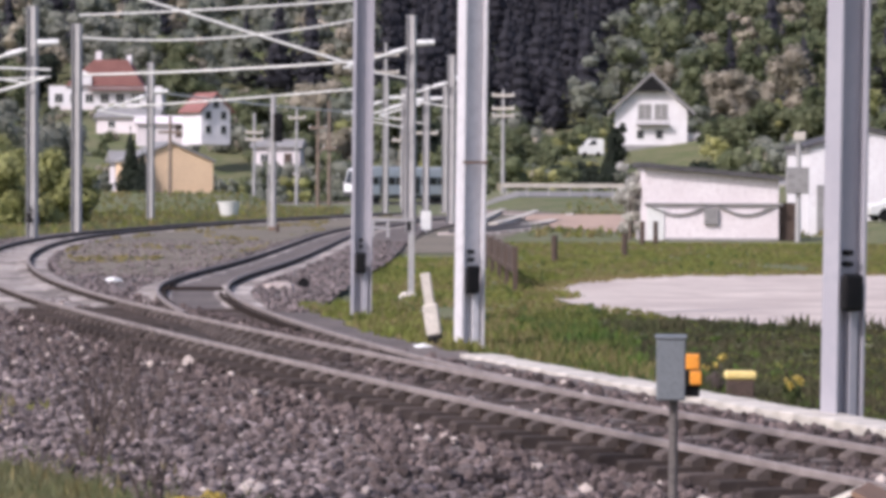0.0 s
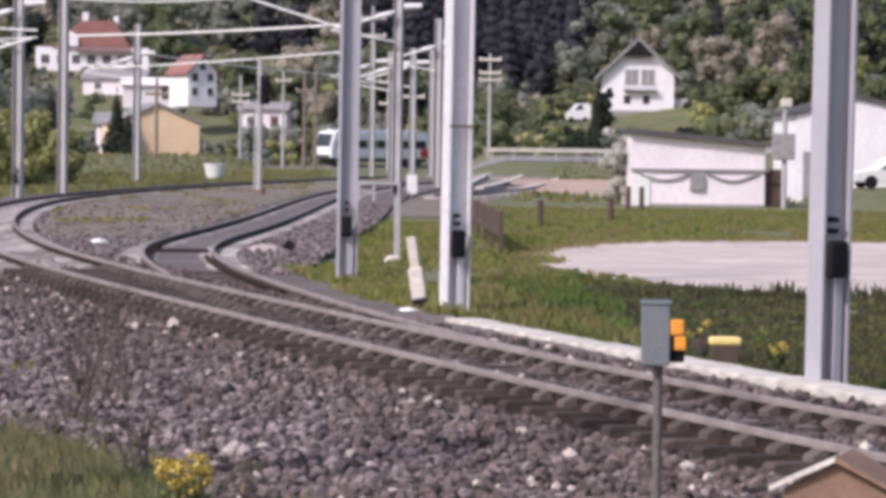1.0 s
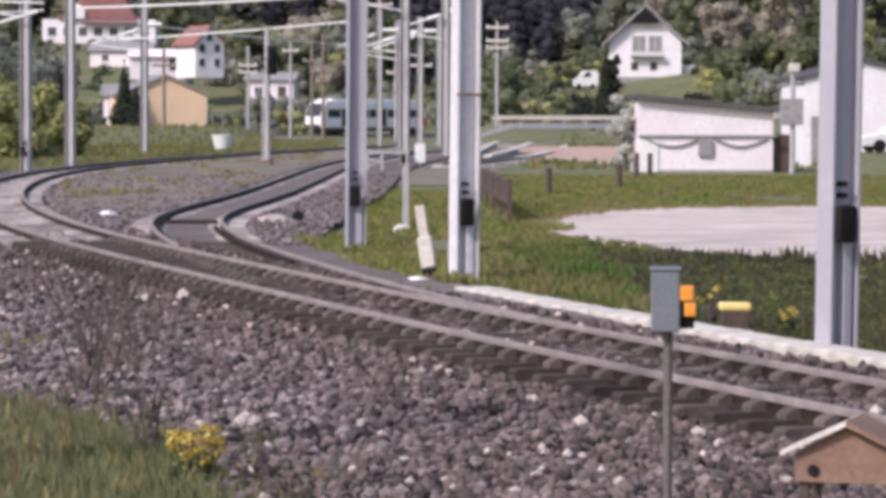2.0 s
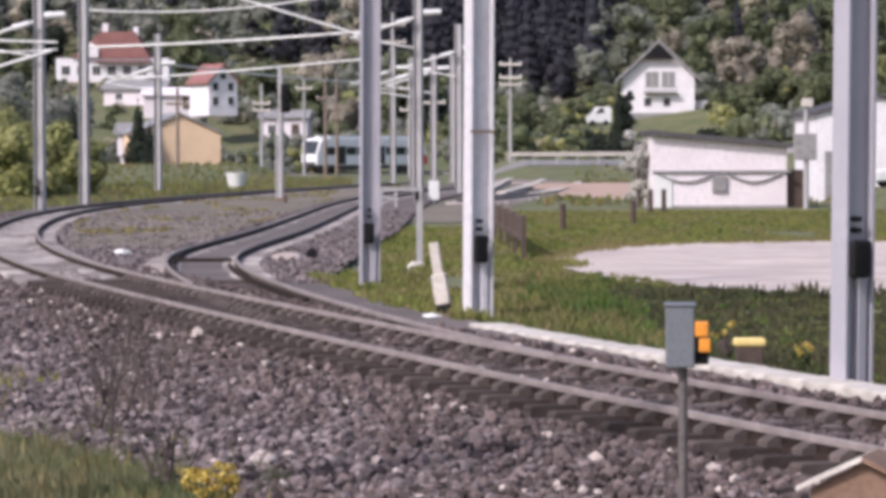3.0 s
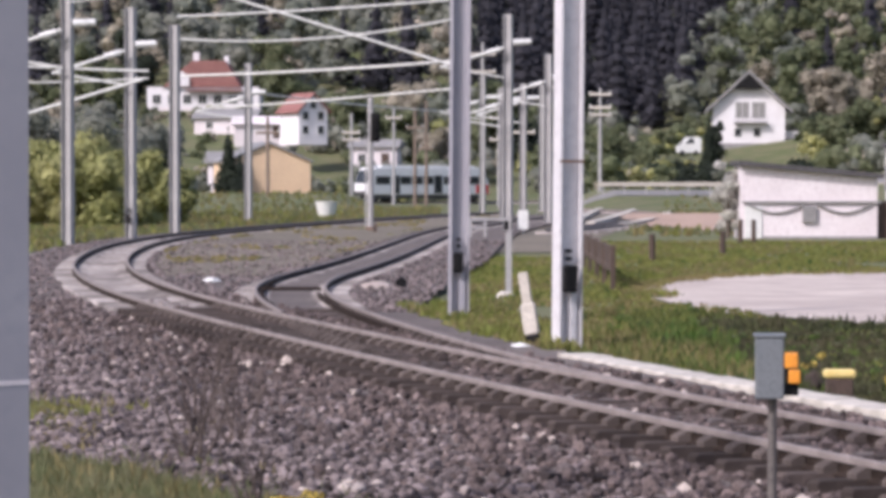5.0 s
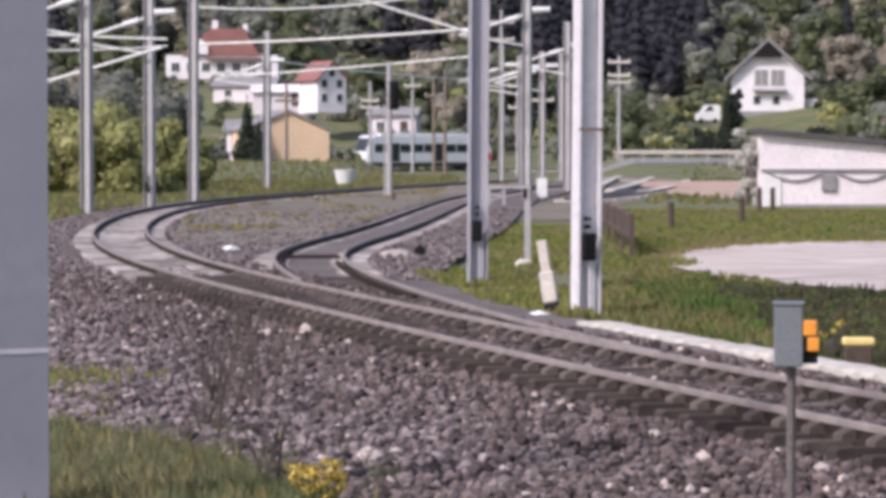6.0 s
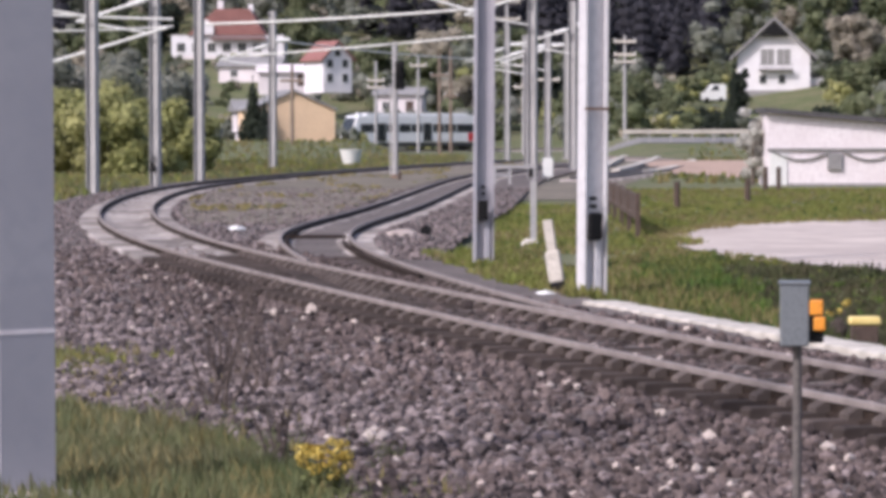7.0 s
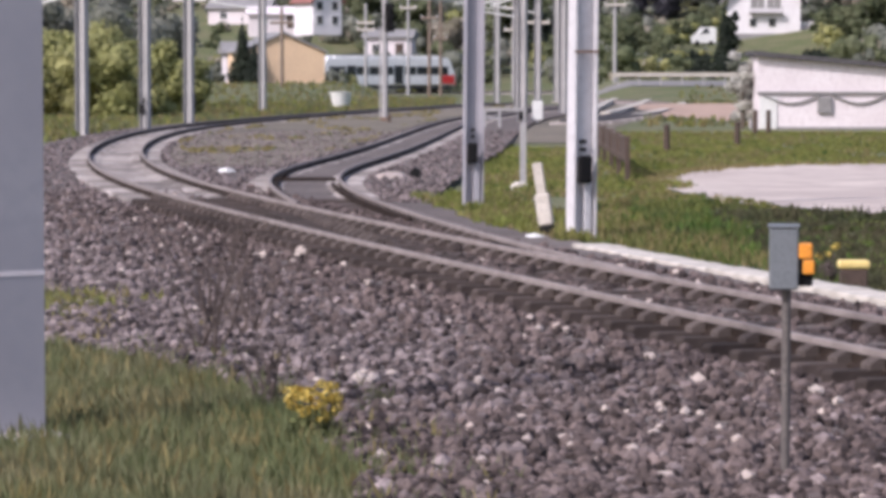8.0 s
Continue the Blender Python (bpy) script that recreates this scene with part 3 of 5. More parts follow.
# white hall at the edge of the yard
hall = empty("hall", pose(24.5, 152, -0.12), "white hall with a sloping roof", "building")
part("wall", prism(bmesh.new(), [(-2.6, -0.2), (7, -0.2), (7, 3.8), (0.4, 5.3), (-2.6, 4.45)], 0, 8), WHITEWALL, hall)
part("roof", prism(bmesh.new(), [(0.4, 5.31), (7.4, 3.72), (7.4, 3.9), (0.4, 5.5)], -0.2, 8.3), DARKROOF, hall)
part("roof", prism(bmesh.new(), [(0.4, 5.31), (0.4, 5.5), (-2.75, 4.6), (-2.75, 4.42)], -0.2, 8.3), DARKROOF, hall)
part("gate", boxed(-2.2, -0.6, -0.06, -0.003, 0.2, 2.6), GREYROOF, hall, "grey sectional gate")
part("gutter", boxed(-2.68, -2.603, -0.05, 8, 4.2, 4.32), GREYROOF, hall)


def car(x, y, z, turned, label, length=4.4, height=1.5, van=False):
    root = empty("van" if van else "car", pose(x, y, z, 0, 0, turned), label, "van" if van else "car")
    L, h = length / 2, height
    if van:
        o = [(-L, 0.3), (L, 0.3), (L, h * 0.9), (L - 0.25, h), (-L + 1.3, h), (-L + 0.6, h * 0.6), (-L, h * 0.5)]
    else:
        o = [(-L, 0.3), (L, 0.3), (L, h * 0.55), (L - 0.5, h * 0.66), (L - 1.1, h), (-L + 1.9, h), (-L + 1.1, h * 0.64), (-L, h * 0.5)]
    b = prism(bmesh.new(), o, -0.85, 0.85)
    bmesh.ops.bevel(b, geom=b.edges[:], offset=0.06, segments=2, affect="EDGES")
    part("body", b, WHITE, root)
    for s in (-1, 1):
        w = [(-L + 1.25, h * 0.62), (L - 1.0, h * 0.66), (L - 1.25, h * 0.93), (-L + 1.95, h * 0.93)]
        part("side_window", prism(bmesh.new(), w, s * 0.862 - 0.01, s * 0.862 + 0.01), GLASS, root)
        for wx in (-L + 0.8, L - 0.8):
            part("wheel", rod(bmesh.new(), (wx, s * 0.72, 0.32), (wx, s * 0.88, 0.32), 0.32, n=16), BLACK, root)
    return root


car(32.2, 445, ground_z(32.2, 445), 0, "white van parked on the slope below the house", 3.6, 2.6, True)
car(26.0, 147, ground_z(26.0, 147), 8, "white car parked before the white hall", 4.4, 1.5)

# pole with a grey cabinet beside the service building
pb = empty("utility_pole", pose(19.4, 138, -0.12), "grey pole carrying a cabinet and a pale lamp head", "pole")
part("pole", rod(bmesh.new(), (0, 0, 0), (0, 0, 4.6), 0.13, 0.11, 10), ZINCFAR, pb)
part("cabinet", boxed(-0.55, 0.45, -0.25, 0.2, 2.2, 3.4, 0.03), GREYROOF, pb, "grey pole cabinet")
part("lamp_head", boxed(-0.2, 0.3, -0.2, 0.2, 4.6, 5.0, 0.05), TROUGH, pb, "pale lamp head")


# ---- trackside things ----
tb = empty("trackside_cabinet", pose(2.0, 20, -0.27, 0, 0, -5), "grey trackside cabinet with orange reflector panel on a post", "cabinet")
part("body", boxed(-0.115, 0.075, -0.09, 0.12, 1.34, 1.745, 0.012), GREYBOX, tb)
part("lid", boxed(-0.125, 0.085, -0.1, 0.13, 1.745, 1.765, 0.006), GREYBOX, tb)
part("post", rod(bmesh.new(), (0.0, 0.02, 0), (0.0, 0.02, 1.34), 0.03, n=12), POSTGREY, tb, "dull brown grey post")
part("bracket", boxed(0.075, 0.17, -0.03, 0.07, 1.36, 1.44, 0.01), BLACK, tb, "black bracket")
part("panel", boxed(0.078, 0.165, -0.1, 0.02, 1.545, 1.645, 0.01), ORANGE, tb, "orange reflector panel")
part("panel", boxed(0.105, 0.18, -0.1, 0.02, 1.445, 1.535, 0.01), ORANGE, tb, "orange reflector panel")
part("clip", boxed(0.078, 0.1, -0.07, 0.0, 1.445, 1.54), BLACK, tb, "black clip")

# leaning white marker
wm = empty("marker_post", pose(1.02, 46.6, -0.04, 0, -9, -8), "leaning white painted marker post with a black foot", "marker")
part("board", boxed(-0.075, 0.075, -0.05, 0.05, 0.62, 1.16, 0.02), TROUGH, wm)
part("body", boxed(-0.115, 0.115, -0.09, 0.09, 0.2, 0.68, 0.03), TROUGH, wm)
part("foot", boxed(-0.11, 0.11, -0.1, 0.1, 0.0, 0.2, 0.03), BLACK, wm, "black foot")


def rock(name, x, y, z, sx, sy, sz, material, label, seed=0):
    b = bmesh.new()
    bmesh.ops.create_icosphere(b, subdivisions=2, radius=1)
    for v in b.verts:
        k = 1 + 0.25 * noise.noise(v.co * 1.6 + Vector((seed, 0, 0)))
        v.co = Vector((v.co.x * sx, v.co.y * sy, max(v.co.z, -0.5) * sz)) * k
    return tagged(part(name, b, material, None, label, pose(x, y, z)), label, "stone")


rock("stone", 0.8, 46.0, 0.0, 0.16, 0.14, 0.06, WHITE, "flat white stone beside the track", 1)
rock("stone", -6.32, 75.1, 0.02, 0.24, 0.3, 0.12, WHITE, "white painted stone between the tracks", 2)
rock("stone", -2.15, 71.5, 0.0, 0.45, 0.6, 0.16, GRAVEL, "pale rubble stone beside the branch line", 3)
rock("stone", -12.2, 79.0, 0.0, 0.25, 0.3, 0.1, WHITE, "white stone on the outer ballast edge", 4)
rock("stone", 0.85, 68.6, -0.08, 0.2, 0.2, 0.12, TROUGH, "pale stone foot in the grass", 5)
pl = empty("point_lantern", pose(-1.55, 71.0, -0.1), "dark point lantern on a pale foot", "lantern")
part("foot", boxed(-0.18, 0.18, -0.15, 0.15, 0, 0.1, 0.02), TROUGH, pl)
part("lamp", rod(bmesh.new(), (0, -0.14, 0.24), (0, 0.12, 0.24), 0.13, n=16), BLACK, pl)

sp = empty("stake", pose(0.93, 69.0, -0.12), "thin pale grey stake in the grass strip", "stake")
part("shaft", boxed(-0.07, 0.07, -0.05, 0.05, 0, 1.45, 0.01), ZINCFAR, sp)

sg = empty("track_sign", pose(2.74, 151, -0.12), "small white track sign on a grey post", "sign")
part("post", rod(bmesh.new(), (0, 0.05, 0), (0, 0.05, 1.3), 0.05), ZINCFAR, sg)
part("plate", boxed(-0.26, 0.26, -0.03, 0.02, 0.25, 1.2, 0.02), WHITE, sg, "white plate")
sl = empty("track_lamp", pose(2.0, 150.6, -0.12), "dark signal lamp at the foot of a mast", "lamp")
part("hood", boxed(-0.2, 0.2, -0.2, 0.2, 0.25, 0.85, 0.08), BLACK, sl)
part("foot", boxed(-0.1, 0.1, -0.1, 0.1, 0, 0.25), ZINCFAR, sl)

# small orange marker between the tracks
om = empty("track_marker", pose(-4.75, 149, 0.0), "small faded orange marker on a dark stake", "marker")
part("plate", boxed(-0.2, 0.1, -0.05, 0.0, 0.12, 0.28, 0.02), HUTWOOD, om, "faded orange plate")
part("stake", boxed(0.13, 0.3, -0.05, 0.05, -0.1, 0.42, 0.02), DARKWOOD, om)

# low pale frame beside the far track
fr = empty("metal_frame", pose(0.45, 137, -0.12), "low pale metal frame beside the far track", "frame")
part("bar", boxed(-0.4, 1.55, -0.06, 0.06, 0.86, 0.99, 0.02), ZINCFAR, fr)
part("bar", boxed(-0.32, 0.32, -0.05, 0.05, 0.5, 0.6, 0.02), ZINCFAR, fr)
for x in (-0.33, 0.33, 1.45):
    part("leg", boxed(x - 0.06, x + 0.06, -0.05, 0.05, -0.1, 0.86, 0.01), ZINCFAR, fr)

# rusty barrier
rb = empty("barrier", pose(3.5, 73.5, -0.12), "rusty brown metal barrier beside the yard", "barrier")
for i in range(5):
    part("post", boxed(-0.06, 0.06, i * 4.6 - 0.06, i * 4.6 + 0.06, 0, 1.08, 0.01), DARKWOOD, rb)
for z in (0.5, 0.98):
    part("rail", boxed(-0.04, 0.04, 0.06, 18.4, z - 0.07, z + 0.07, 0.01), DARKWOOD, rb)
part("panel", boxed(-0.015, 0.015, 0.1, 18.3, 0.57, 0.9), DARKWOOD, rb)
for x, y, h in ((6.11, 101.1, 0.85), (9.14, 109.4, 0.8), (11.45, 128.1, 1.0), (12.0, 128.1, 1.0)):
    p = empty("wooden_post", pose(x, y, -0.12), "short dark wooden post at the edge of the grass", "post", "wooden posts")
    part("shaft", rod(bmesh.new(), (0, 0, 0), (0, 0, h), 0.11, 0.1, 8), DARKWOOD, p)
    part("cap", rod(bmesh.new(), (0, 0, h), (0, 0, h + 0.04), 0.12, 0.08, 8), DARKWOOD, p)

# yellow lidded marker
yl = empty("cable_marker", pose(4.45, 36.5, -0.12), "low brown cable marker with a yellow lid", "marker")
part("lid", boxed(-0.19, 0.19, -0.12, 0.12, 0.27, 0.37, 0.03), YELLOW, yl, "yellow lid")
part("body", boxed(-0.16, 0.16, -0.1, 0.1, 0.0, 0.27, 0.02), DARKWOOD, yl)

# white tub
tub = empty("tub", pose(-10.2, 220, -0.12), "white tapered tub beside the far track", "tub")
b = bmesh.new()
r = bmesh.ops.create_cone(b, cap_ends=True, segments=20, radius1=0.55, radius2=0.8, depth=1.1)
bmesh.ops.transform(b, matrix=Matrix.Translation((0, 0, 0.55)), verts=b.verts[:])
part("shell", b, WHITE, tub)
part("rim", rod(bmesh.new(), (0, 0, 1.1), (0, 0, 1.18), 0.84, n=20), WHITE, tub)

# small timber hut with a pitched roof
hut = empty("timber_box", pose(2.91, 18.0, -0.16, 0, 0, -20), "orange brown timber box with a white edged pitched roof", "box")
part("body", prism(bmesh.new(), [(-0.31, 0.49), (0.31, 0.49), (0.31, 0.66), (0, 0.81), (-0.31, 0.66)], -0.2, 0.25), HUTWOOD, hut)
for s in (-1, 1):
    part("roof", prism(bmesh.new(), [(0, 0.83), (s * 0.39, 0.645), (s * 0.39, 0.675), (0, 0.862)], -0.26, 0.3), TROUGH if s < 0 else HUTWOOD, hut)
for x in (-0.26, 0.26):
    for y in (-0.15, 0.2):
        part("leg", boxed(x - 0.025, x + 0.025, y - 0.025, y + 0.025, -0.25, 0.49), DARKWOOD, hut)
part("opening", rod(bmesh.new(), (-0.2, -0.215, 0.56), (-0.2, -0.203, 0.56), 0.035, n=14), BLACK, hut)
rock("stone", 3.3, 18.1, -0.02, 0.18, 0.15, 0.14, TROUGH, "pale broken stone beside the timber box", 7)
rock("stone", 3.12, 17.6, -0.05, 0.1, 0.12, 0.1, WHITE, "white broken stone beside the timber box", 8)


# ---- poles, signals and wires ----
def telegraph(x, y, z, h, arms, label, material, width=1.1, lean=0.0):
    root = empty("telegraph_pole", pose(x, y, z, 0, lean, 0), label, "pole", "telegraph poles")
    part("shaft", rod(bmesh.new(), (0, 0, -1), (0, 0, h), 0.2, 0.14, 10), material, root)
    for a in arms:
        arm = part("crossarm", boxed(-width, width, -0.3, -0.15, a - 0.13, a + 0.13, 0.02), TROUGH if material is ZINCFAR else material, root)
        for i in (-1, 1):
            part("insulator", rod(bmesh.new(), (i * width * 0.9, -0.2, a + 0.13), (i * width * 0.9, -0.2, a + 0.3), 0.07, 0.05, 8), CERAMIC, arm)
    return root


telegraph(13.0, 300, 1.8, 9.9, (9.3, 8.0, 7.3), "pale telegraph pole with three crossarms", ZINCFAR)
telegraph(1.45, 300, 0.0, 16.2, (15.0, 13.3), "tall pale pole with two crossarms", ZINCFAR, 1.3)
telegraph(-11.9, 312, 0.9, 8.6, (6.6, 5.9), "pale pole with two crossarms", ZINCFAR, 0.9)
telegraph(-8.0, 330, 1.0, 9.5, (8.4,), "pale pole with one crossarm", ZINCFAR, 0.9)
telegraph(-5.4, 312, 0.0, 10.2, (8.0,), "brown timber pole with one crossarm", WOODPOLE, 0.9)
telegraph(-4.25, 312, 0.0, 10.8, (5.9,), "brown timber pole with one crossarm", WOODPOLE, 0.7)
telegraph(-18.9, 288, 1.0, 7.6, (6.1,), "thin brown timber pole before the cream shed", WOODPOLE, 1.1)
telegraph(3.2, 312, 0.0, 12.0, (9.0, 6.8), "grey pole with two crossarms", ZINCFAR, 1.0)
telegraph(5.2, 290, 0.2, 9.0, (7.0,), "grey pole with one crossarm", ZINCFAR, 1.2)
telegraph(9.0, 330, 0.2, 13.5, (12.5,), "grey pole with one crossarm", ZINCFAR, 1.1)

sig = empty("railway_signal", pose(-5.1, 160, -0.12), "grey signal post with a black signal head", "signal")
part("post", rod(bmesh.new(), (0, 0, 0), (0, 0, 7.2), 0.17, 0.15, 10), ZINCFAR, sig)
part("head", boxed(0.0, 0.5, -0.3, -0.2, 4.7, 6.2, 0.06), BLACK, sig, "black signal head")
part("ladder", boxed(-0.3, -0.22, -0.1, 0.1, 0.2, 5.0), ZINCFAR, sig)
for z in (5.0, 5.45, 5.9):
    part("lens_hood", rod(bmesh.new(), (0.25, -0.3, z), (0.25, -0.45, z), 0.12, n=12), BLACK, sig)


def sag(a, b, drop, n=12):
    a, b = Vector(a), Vector(b)
    return [a.lerp(b, i / n) - Vector((0, 0, drop * 4 * (i / n) * (1 - i / n))) for i in range(n + 1)]


hs = empty("headspan", Matrix(), "light overhead wires spanning between masts", "overhead wires")
for a, b, drop, rad in (((-14.3, 150, 10.6), (-0.5, 150, 11.45), 0.08, 0.05), ((-14.3, 150, 9.5), (-0.4, 150, 10.55), 0.5, 0.045), ((-12.5, 150, 11.8), (-0.7, 150, 8.2), 0.0, 0.06),
                        ((-15.5, 165, 8.2), (-0.4, 150, 8.45), 0.1, 0.055), ((-14.0, 170, 6.6), (-0.4, 150, 7.1), 0.05, 0.045), ((-26, 130, 3.5), (-13.85, 130, 6.85), 0.1, 0.06), ((-26, 130, 7.9), (-13.6, 130, 7.2), 0.1, 0.045),
                        ((-26, 130, 6.9), (-13.6, 130, 6.9), 0.2, 0.03), ((-15.9, 121.2, 9.6), (-0.1, 55.8, 7.6), 0.3, 0.02), ((-14.2, 197.9, 8.3), (1.2, 244.7, 8.0), 0.2, 0.05)):
    tube_curve("wire", sag(a, b, drop), rad * 1.25, WIRE, hs)
for x, y, z in ((-15.9, 121.2, 8.5), (-14.73, 133.2, 8.2), (-14.25, 197.9, 8.0), (2.01, 152.9, 9.2), (1.18, 244.7, 9.0), (3.95, 218, 8.2), (2.3, 200, 7.6), (4.9, 186, 8.6)):
    cl = empty("cantilever", pose(x, y, z), "pale cantilever arm with white insulators on a mast", "cantilever", "cantilevers")
    part("arm", rod(bmesh.new(), (-0.2, -0.3, 0), (-3.4, -0.3, -1.0), 0.07, n=8), WIRE, cl)
    part("tie", rod(bmesh.new(), (-0.2, -0.3, -1.5), (-3.2, -0.3, -1.0), 0.05, n=8), WIRE, cl)
    part("insulator", rod(bmesh.new(), (0.25, -0.3, 0.25), (1.15, -0.3, 0.3), 0.17, 0.14, 10), CERAMIC, cl, "white insulator")
    part("insulator", rod(bmesh.new(), (-0.4, -0.36, -0.08), (-1.1, -0.36, -0.28), 0.13, n=10), CERAMIC, cl, "white insulator")


# ---- yard, road and siding ----
def in_yard(x, y):
    u, v = (x - 13.0) / 8.8, (y - 70) / 16.5
    return abs(u) ** 2.4 + abs(v) ** 2.4 + 0.25 * noise.noise((x * 0.5, y * 0.25, 1)) < 1


def yard_half(y):
    v = min(1.0, abs((y - 70.5) / 16.8))
    return 8.8 * (1 - v ** 2.6) ** (1 / 2.6) * (1 + 0.07 * noise.noise((0, y * 0.35, 1)) + 0.03 * noise.noise((0, y * 1.7, 1)))


tagged(strip_mesh("gravel_yard", axis([(53.7, 87.2, 0.25)]), lambda y: 13.0 - yard_half(y), lambda y: 13.0 + 1.6 * yard_half(y), 60, lambda x, y: -0.09 + 0.015 * noise.noise((x * 2, y * 2, 0)), GRAVEL), "pale pinkish gravel yard", "gravel yard", kind="structure")


def in_earth(x, y):
    u, v = (x - 15.5) / 5.5, (y - 190) / 28
    return abs(u) ** 2.2 + abs(v) ** 2.2 + 0.4 * noise.noise((x * 0.3, y * 0.1, 7)) < 1


tagged(grid_mesh("earth_patch", axis([(8, 24, 0.5)]), axis([(155, 225, 1.5)]), lambda x, y: -0.07 + 0.35 * smoothstep(160, 215, y), EARTH, in_earth), "bare orange brown earth bank", "earth", kind="structure")
tagged(strip_mesh("yard_floor", axis([(112, 262, 2)]), lambda y: branch_x(y) + 2.0, lambda y: 4 + (y - 112) * 0.075 + noise.noise((0, y * 0.05, 2)), 10, lambda x, y: -0.09 + 0.004 * (y - 112) / 150, WEEDY), "grey gravelly yard beside the sidings", "yard", kind="structure")
tagged(grid_mesh("road", axis([(8, 60, 2)]), axis([(286, 294, 2)]), lambda x, y: ground_z(x, y) + 0.03, ASPHALT), "grey road on a low bank", "road", kind="structure")
gr = empty("guard_rail", pose(0, 285.5, 1.72), "long pale grey guard rail along the road", "guard rail")
part("beam", boxed(12.2, 40, -0.05, 0.05, 0.35, 0.75, 0.02), TROUGH, gr)
for i in range(14):
    part("post", boxed(12.6 + i * 2, 12.75 + i * 2, 0.06, 0.2, -0.4, 0.7), ZINCFAR, gr)

def weeds_left(y):
    return main_x(y) + 1.65 + 0.2 * noise.noise((0, y * 0.3, 5))


def weeds_right(y):
    return max(weeds_left(y) + 0.05, branch_x(y) - 1.65 + 0.2 * noise.noise((0, y * 0.3, 9)))


tagged(strip_mesh("weedy_strip", axis([(80, 226, 0.8)]), weeds_left, weeds_right, 24, lambda x, y: 0.04 + 0.03 * noise.noise((x * 2, y * 2, 1)), WEEDY), "olive brown weedy dirt between the two tracks", "dirt", kind="structure")

SIDING = track_line(4.6, 150, -0.17, [0, 40, 90, 140], [0.0, 0.002, 0.006, 0.012], 120)
side_track = empty("railway_track_3", Matrix(), "siding with pale worn rails curving away", "railway track", kind="structure")
for off in (-G, G):
    rail_mesh(SIDING, off, 0, 118, True, side_track)


def kerb(a, b, c, width, label):
    """A pale concrete edge along a smooth bend through three places."""
    a, b, c = Vector(a), Vector(b), Vector(c)
    mid = b * 2 - (a + c) / 2
    verts, faces = [], []
    n = 16
    for i in range(n + 1):
        f = i / n
        p = a * (1 - f) ** 2 + mid * 2 * f * (1 - f) + c * f * f
        d = ((mid - a) * (1 - f) + (c - mid) * f).normalized()
        o = Vector((d.y, -d.x)) * width / 2
        for q, z in ((p - o, -0.12), (p - o, 0.18), (p + o, 0.18), (p + o, -0.12)):
            verts.append((q.x, q.y, z))
        if i:
            k = (i - 1) * 4
            faces += [(k + j, k + 4 + j, k + 5 + j, k + 1 + j) for j in range(3)]
    faces += [(0, 1, 2, 3), (n * 4 + 3, n * 4 + 2, n * 4 + 1, n * 4)]
    ob = mesh_of("kerb", verts, faces, TROUGH)
    return tagged(ob, label, "kerb", kind="structure")


kerb((7.2, 179), (10.4, 213), (14.2, 262), 0.55, "pale concrete edge of the loading yard")
kerb((8.8, 172), (12.0, 198), (15.6, 238), 0.6, "pale concrete edge of the loading yard")
kerb((6.6, 186), (8.8, 224), (12.0, 275), 0.55, "pale concrete edge of the loading yard")


# ---- leaves ----
def lump_shape():
    """A rounded lump of quads, the dense inside of a leaf clump."""
    bm = bmesh.new()
    bmesh.ops.create_cube(bm, size=1)
    bmesh.ops.subdivide_edges(bm, edges=bm.edges[:], cuts=1, use_grid_fill=True)
    v = np.array([p.co.normalized()[:] for p in bm.verts])
    f = np.array([[p.index for p in q.verts] for q in bm.faces])
    bm.free()
    return v, f


CORE_V, CORE_F = lump_shape()


def leaf_cloud(rng, blobs, count, size, core=0.0):
    """Small leaf pieces scattered in a set of uneven blobs: vertices and faces."""
    w = np.array([b[3] * b[4] * b[5] for b in blobs])
    pick = rng.choice(len(blobs), count, p=w / w.sum())
    bl = np.array(blobs)[pick]
    d = rng.normal(size=(count, 3))
    d /= np.linalg.norm(d, axis=1)[:, None]
    r = rng.uniform(0.72, 1.1, count)
    c = bl[:, :3] + d * r[:, None] * bl[:, 3:6]
    face = d + rng.normal(size=(count, 3)) * 0.5 + np.array([0, 0, 0.25])
    face /= np.linalg.norm(face, axis=1)[:, None]
    a = np.cross(face, rng.normal(size=(count, 3)))
    a /= np.linalg.norm(a, axis=1)[:, None]
    b = np.cross(face, a)
    s = size * rng.uniform(0.5, 1.3, count)[:, None]
    v = np.stack([c - a * s, c + b * s * 0.7, c + a * s, c - b * s * 0.7], 1).reshape(-1, 3)
    f = np.arange(count * 4).reshape(-1, 4)
    if core:
        vs, fs = [v], [f]
        n = len(v)
        for bl in blobs:
            lump = CORE_V * (1 + rng.uniform(-0.14, 0.14, len(CORE_V)))[:, None] * np.array(bl[3:6]) * core + np.array(bl[:3])
            vs.append(lump)
            fs.append(CORE_F + n)
            n += len(lump)
        v, f = np.concatenate(vs), np.concatenate(fs)
    return v, f


def round_blobs(rng, h, w, n, low=0.3):
    out = []
    for _ in range(n):
        a, k = rng.uniform(0, 6.28), rng.random() ** 0.6
        z = h * rng.uniform(low, 0.88)
        q = w * k * (1 - abs(z / h - 0.55) * 0.9)
        s = w * rng.uniform(0.28, 0.5)
        out.append((q * math.cos(a), q * math.sin(a), z, s, s, s * rng.uniform(0.7, 1.1)))
    return out


def spruce_blobs(h, w):
    out = []
    n = 9
    for i in range(n):
        f = i / (n - 1)
        s = w * (1.05 - f)
        out.append((0, 0, h * (0.1 + 0.84 * f), s, s, h * 0.12))
    return out


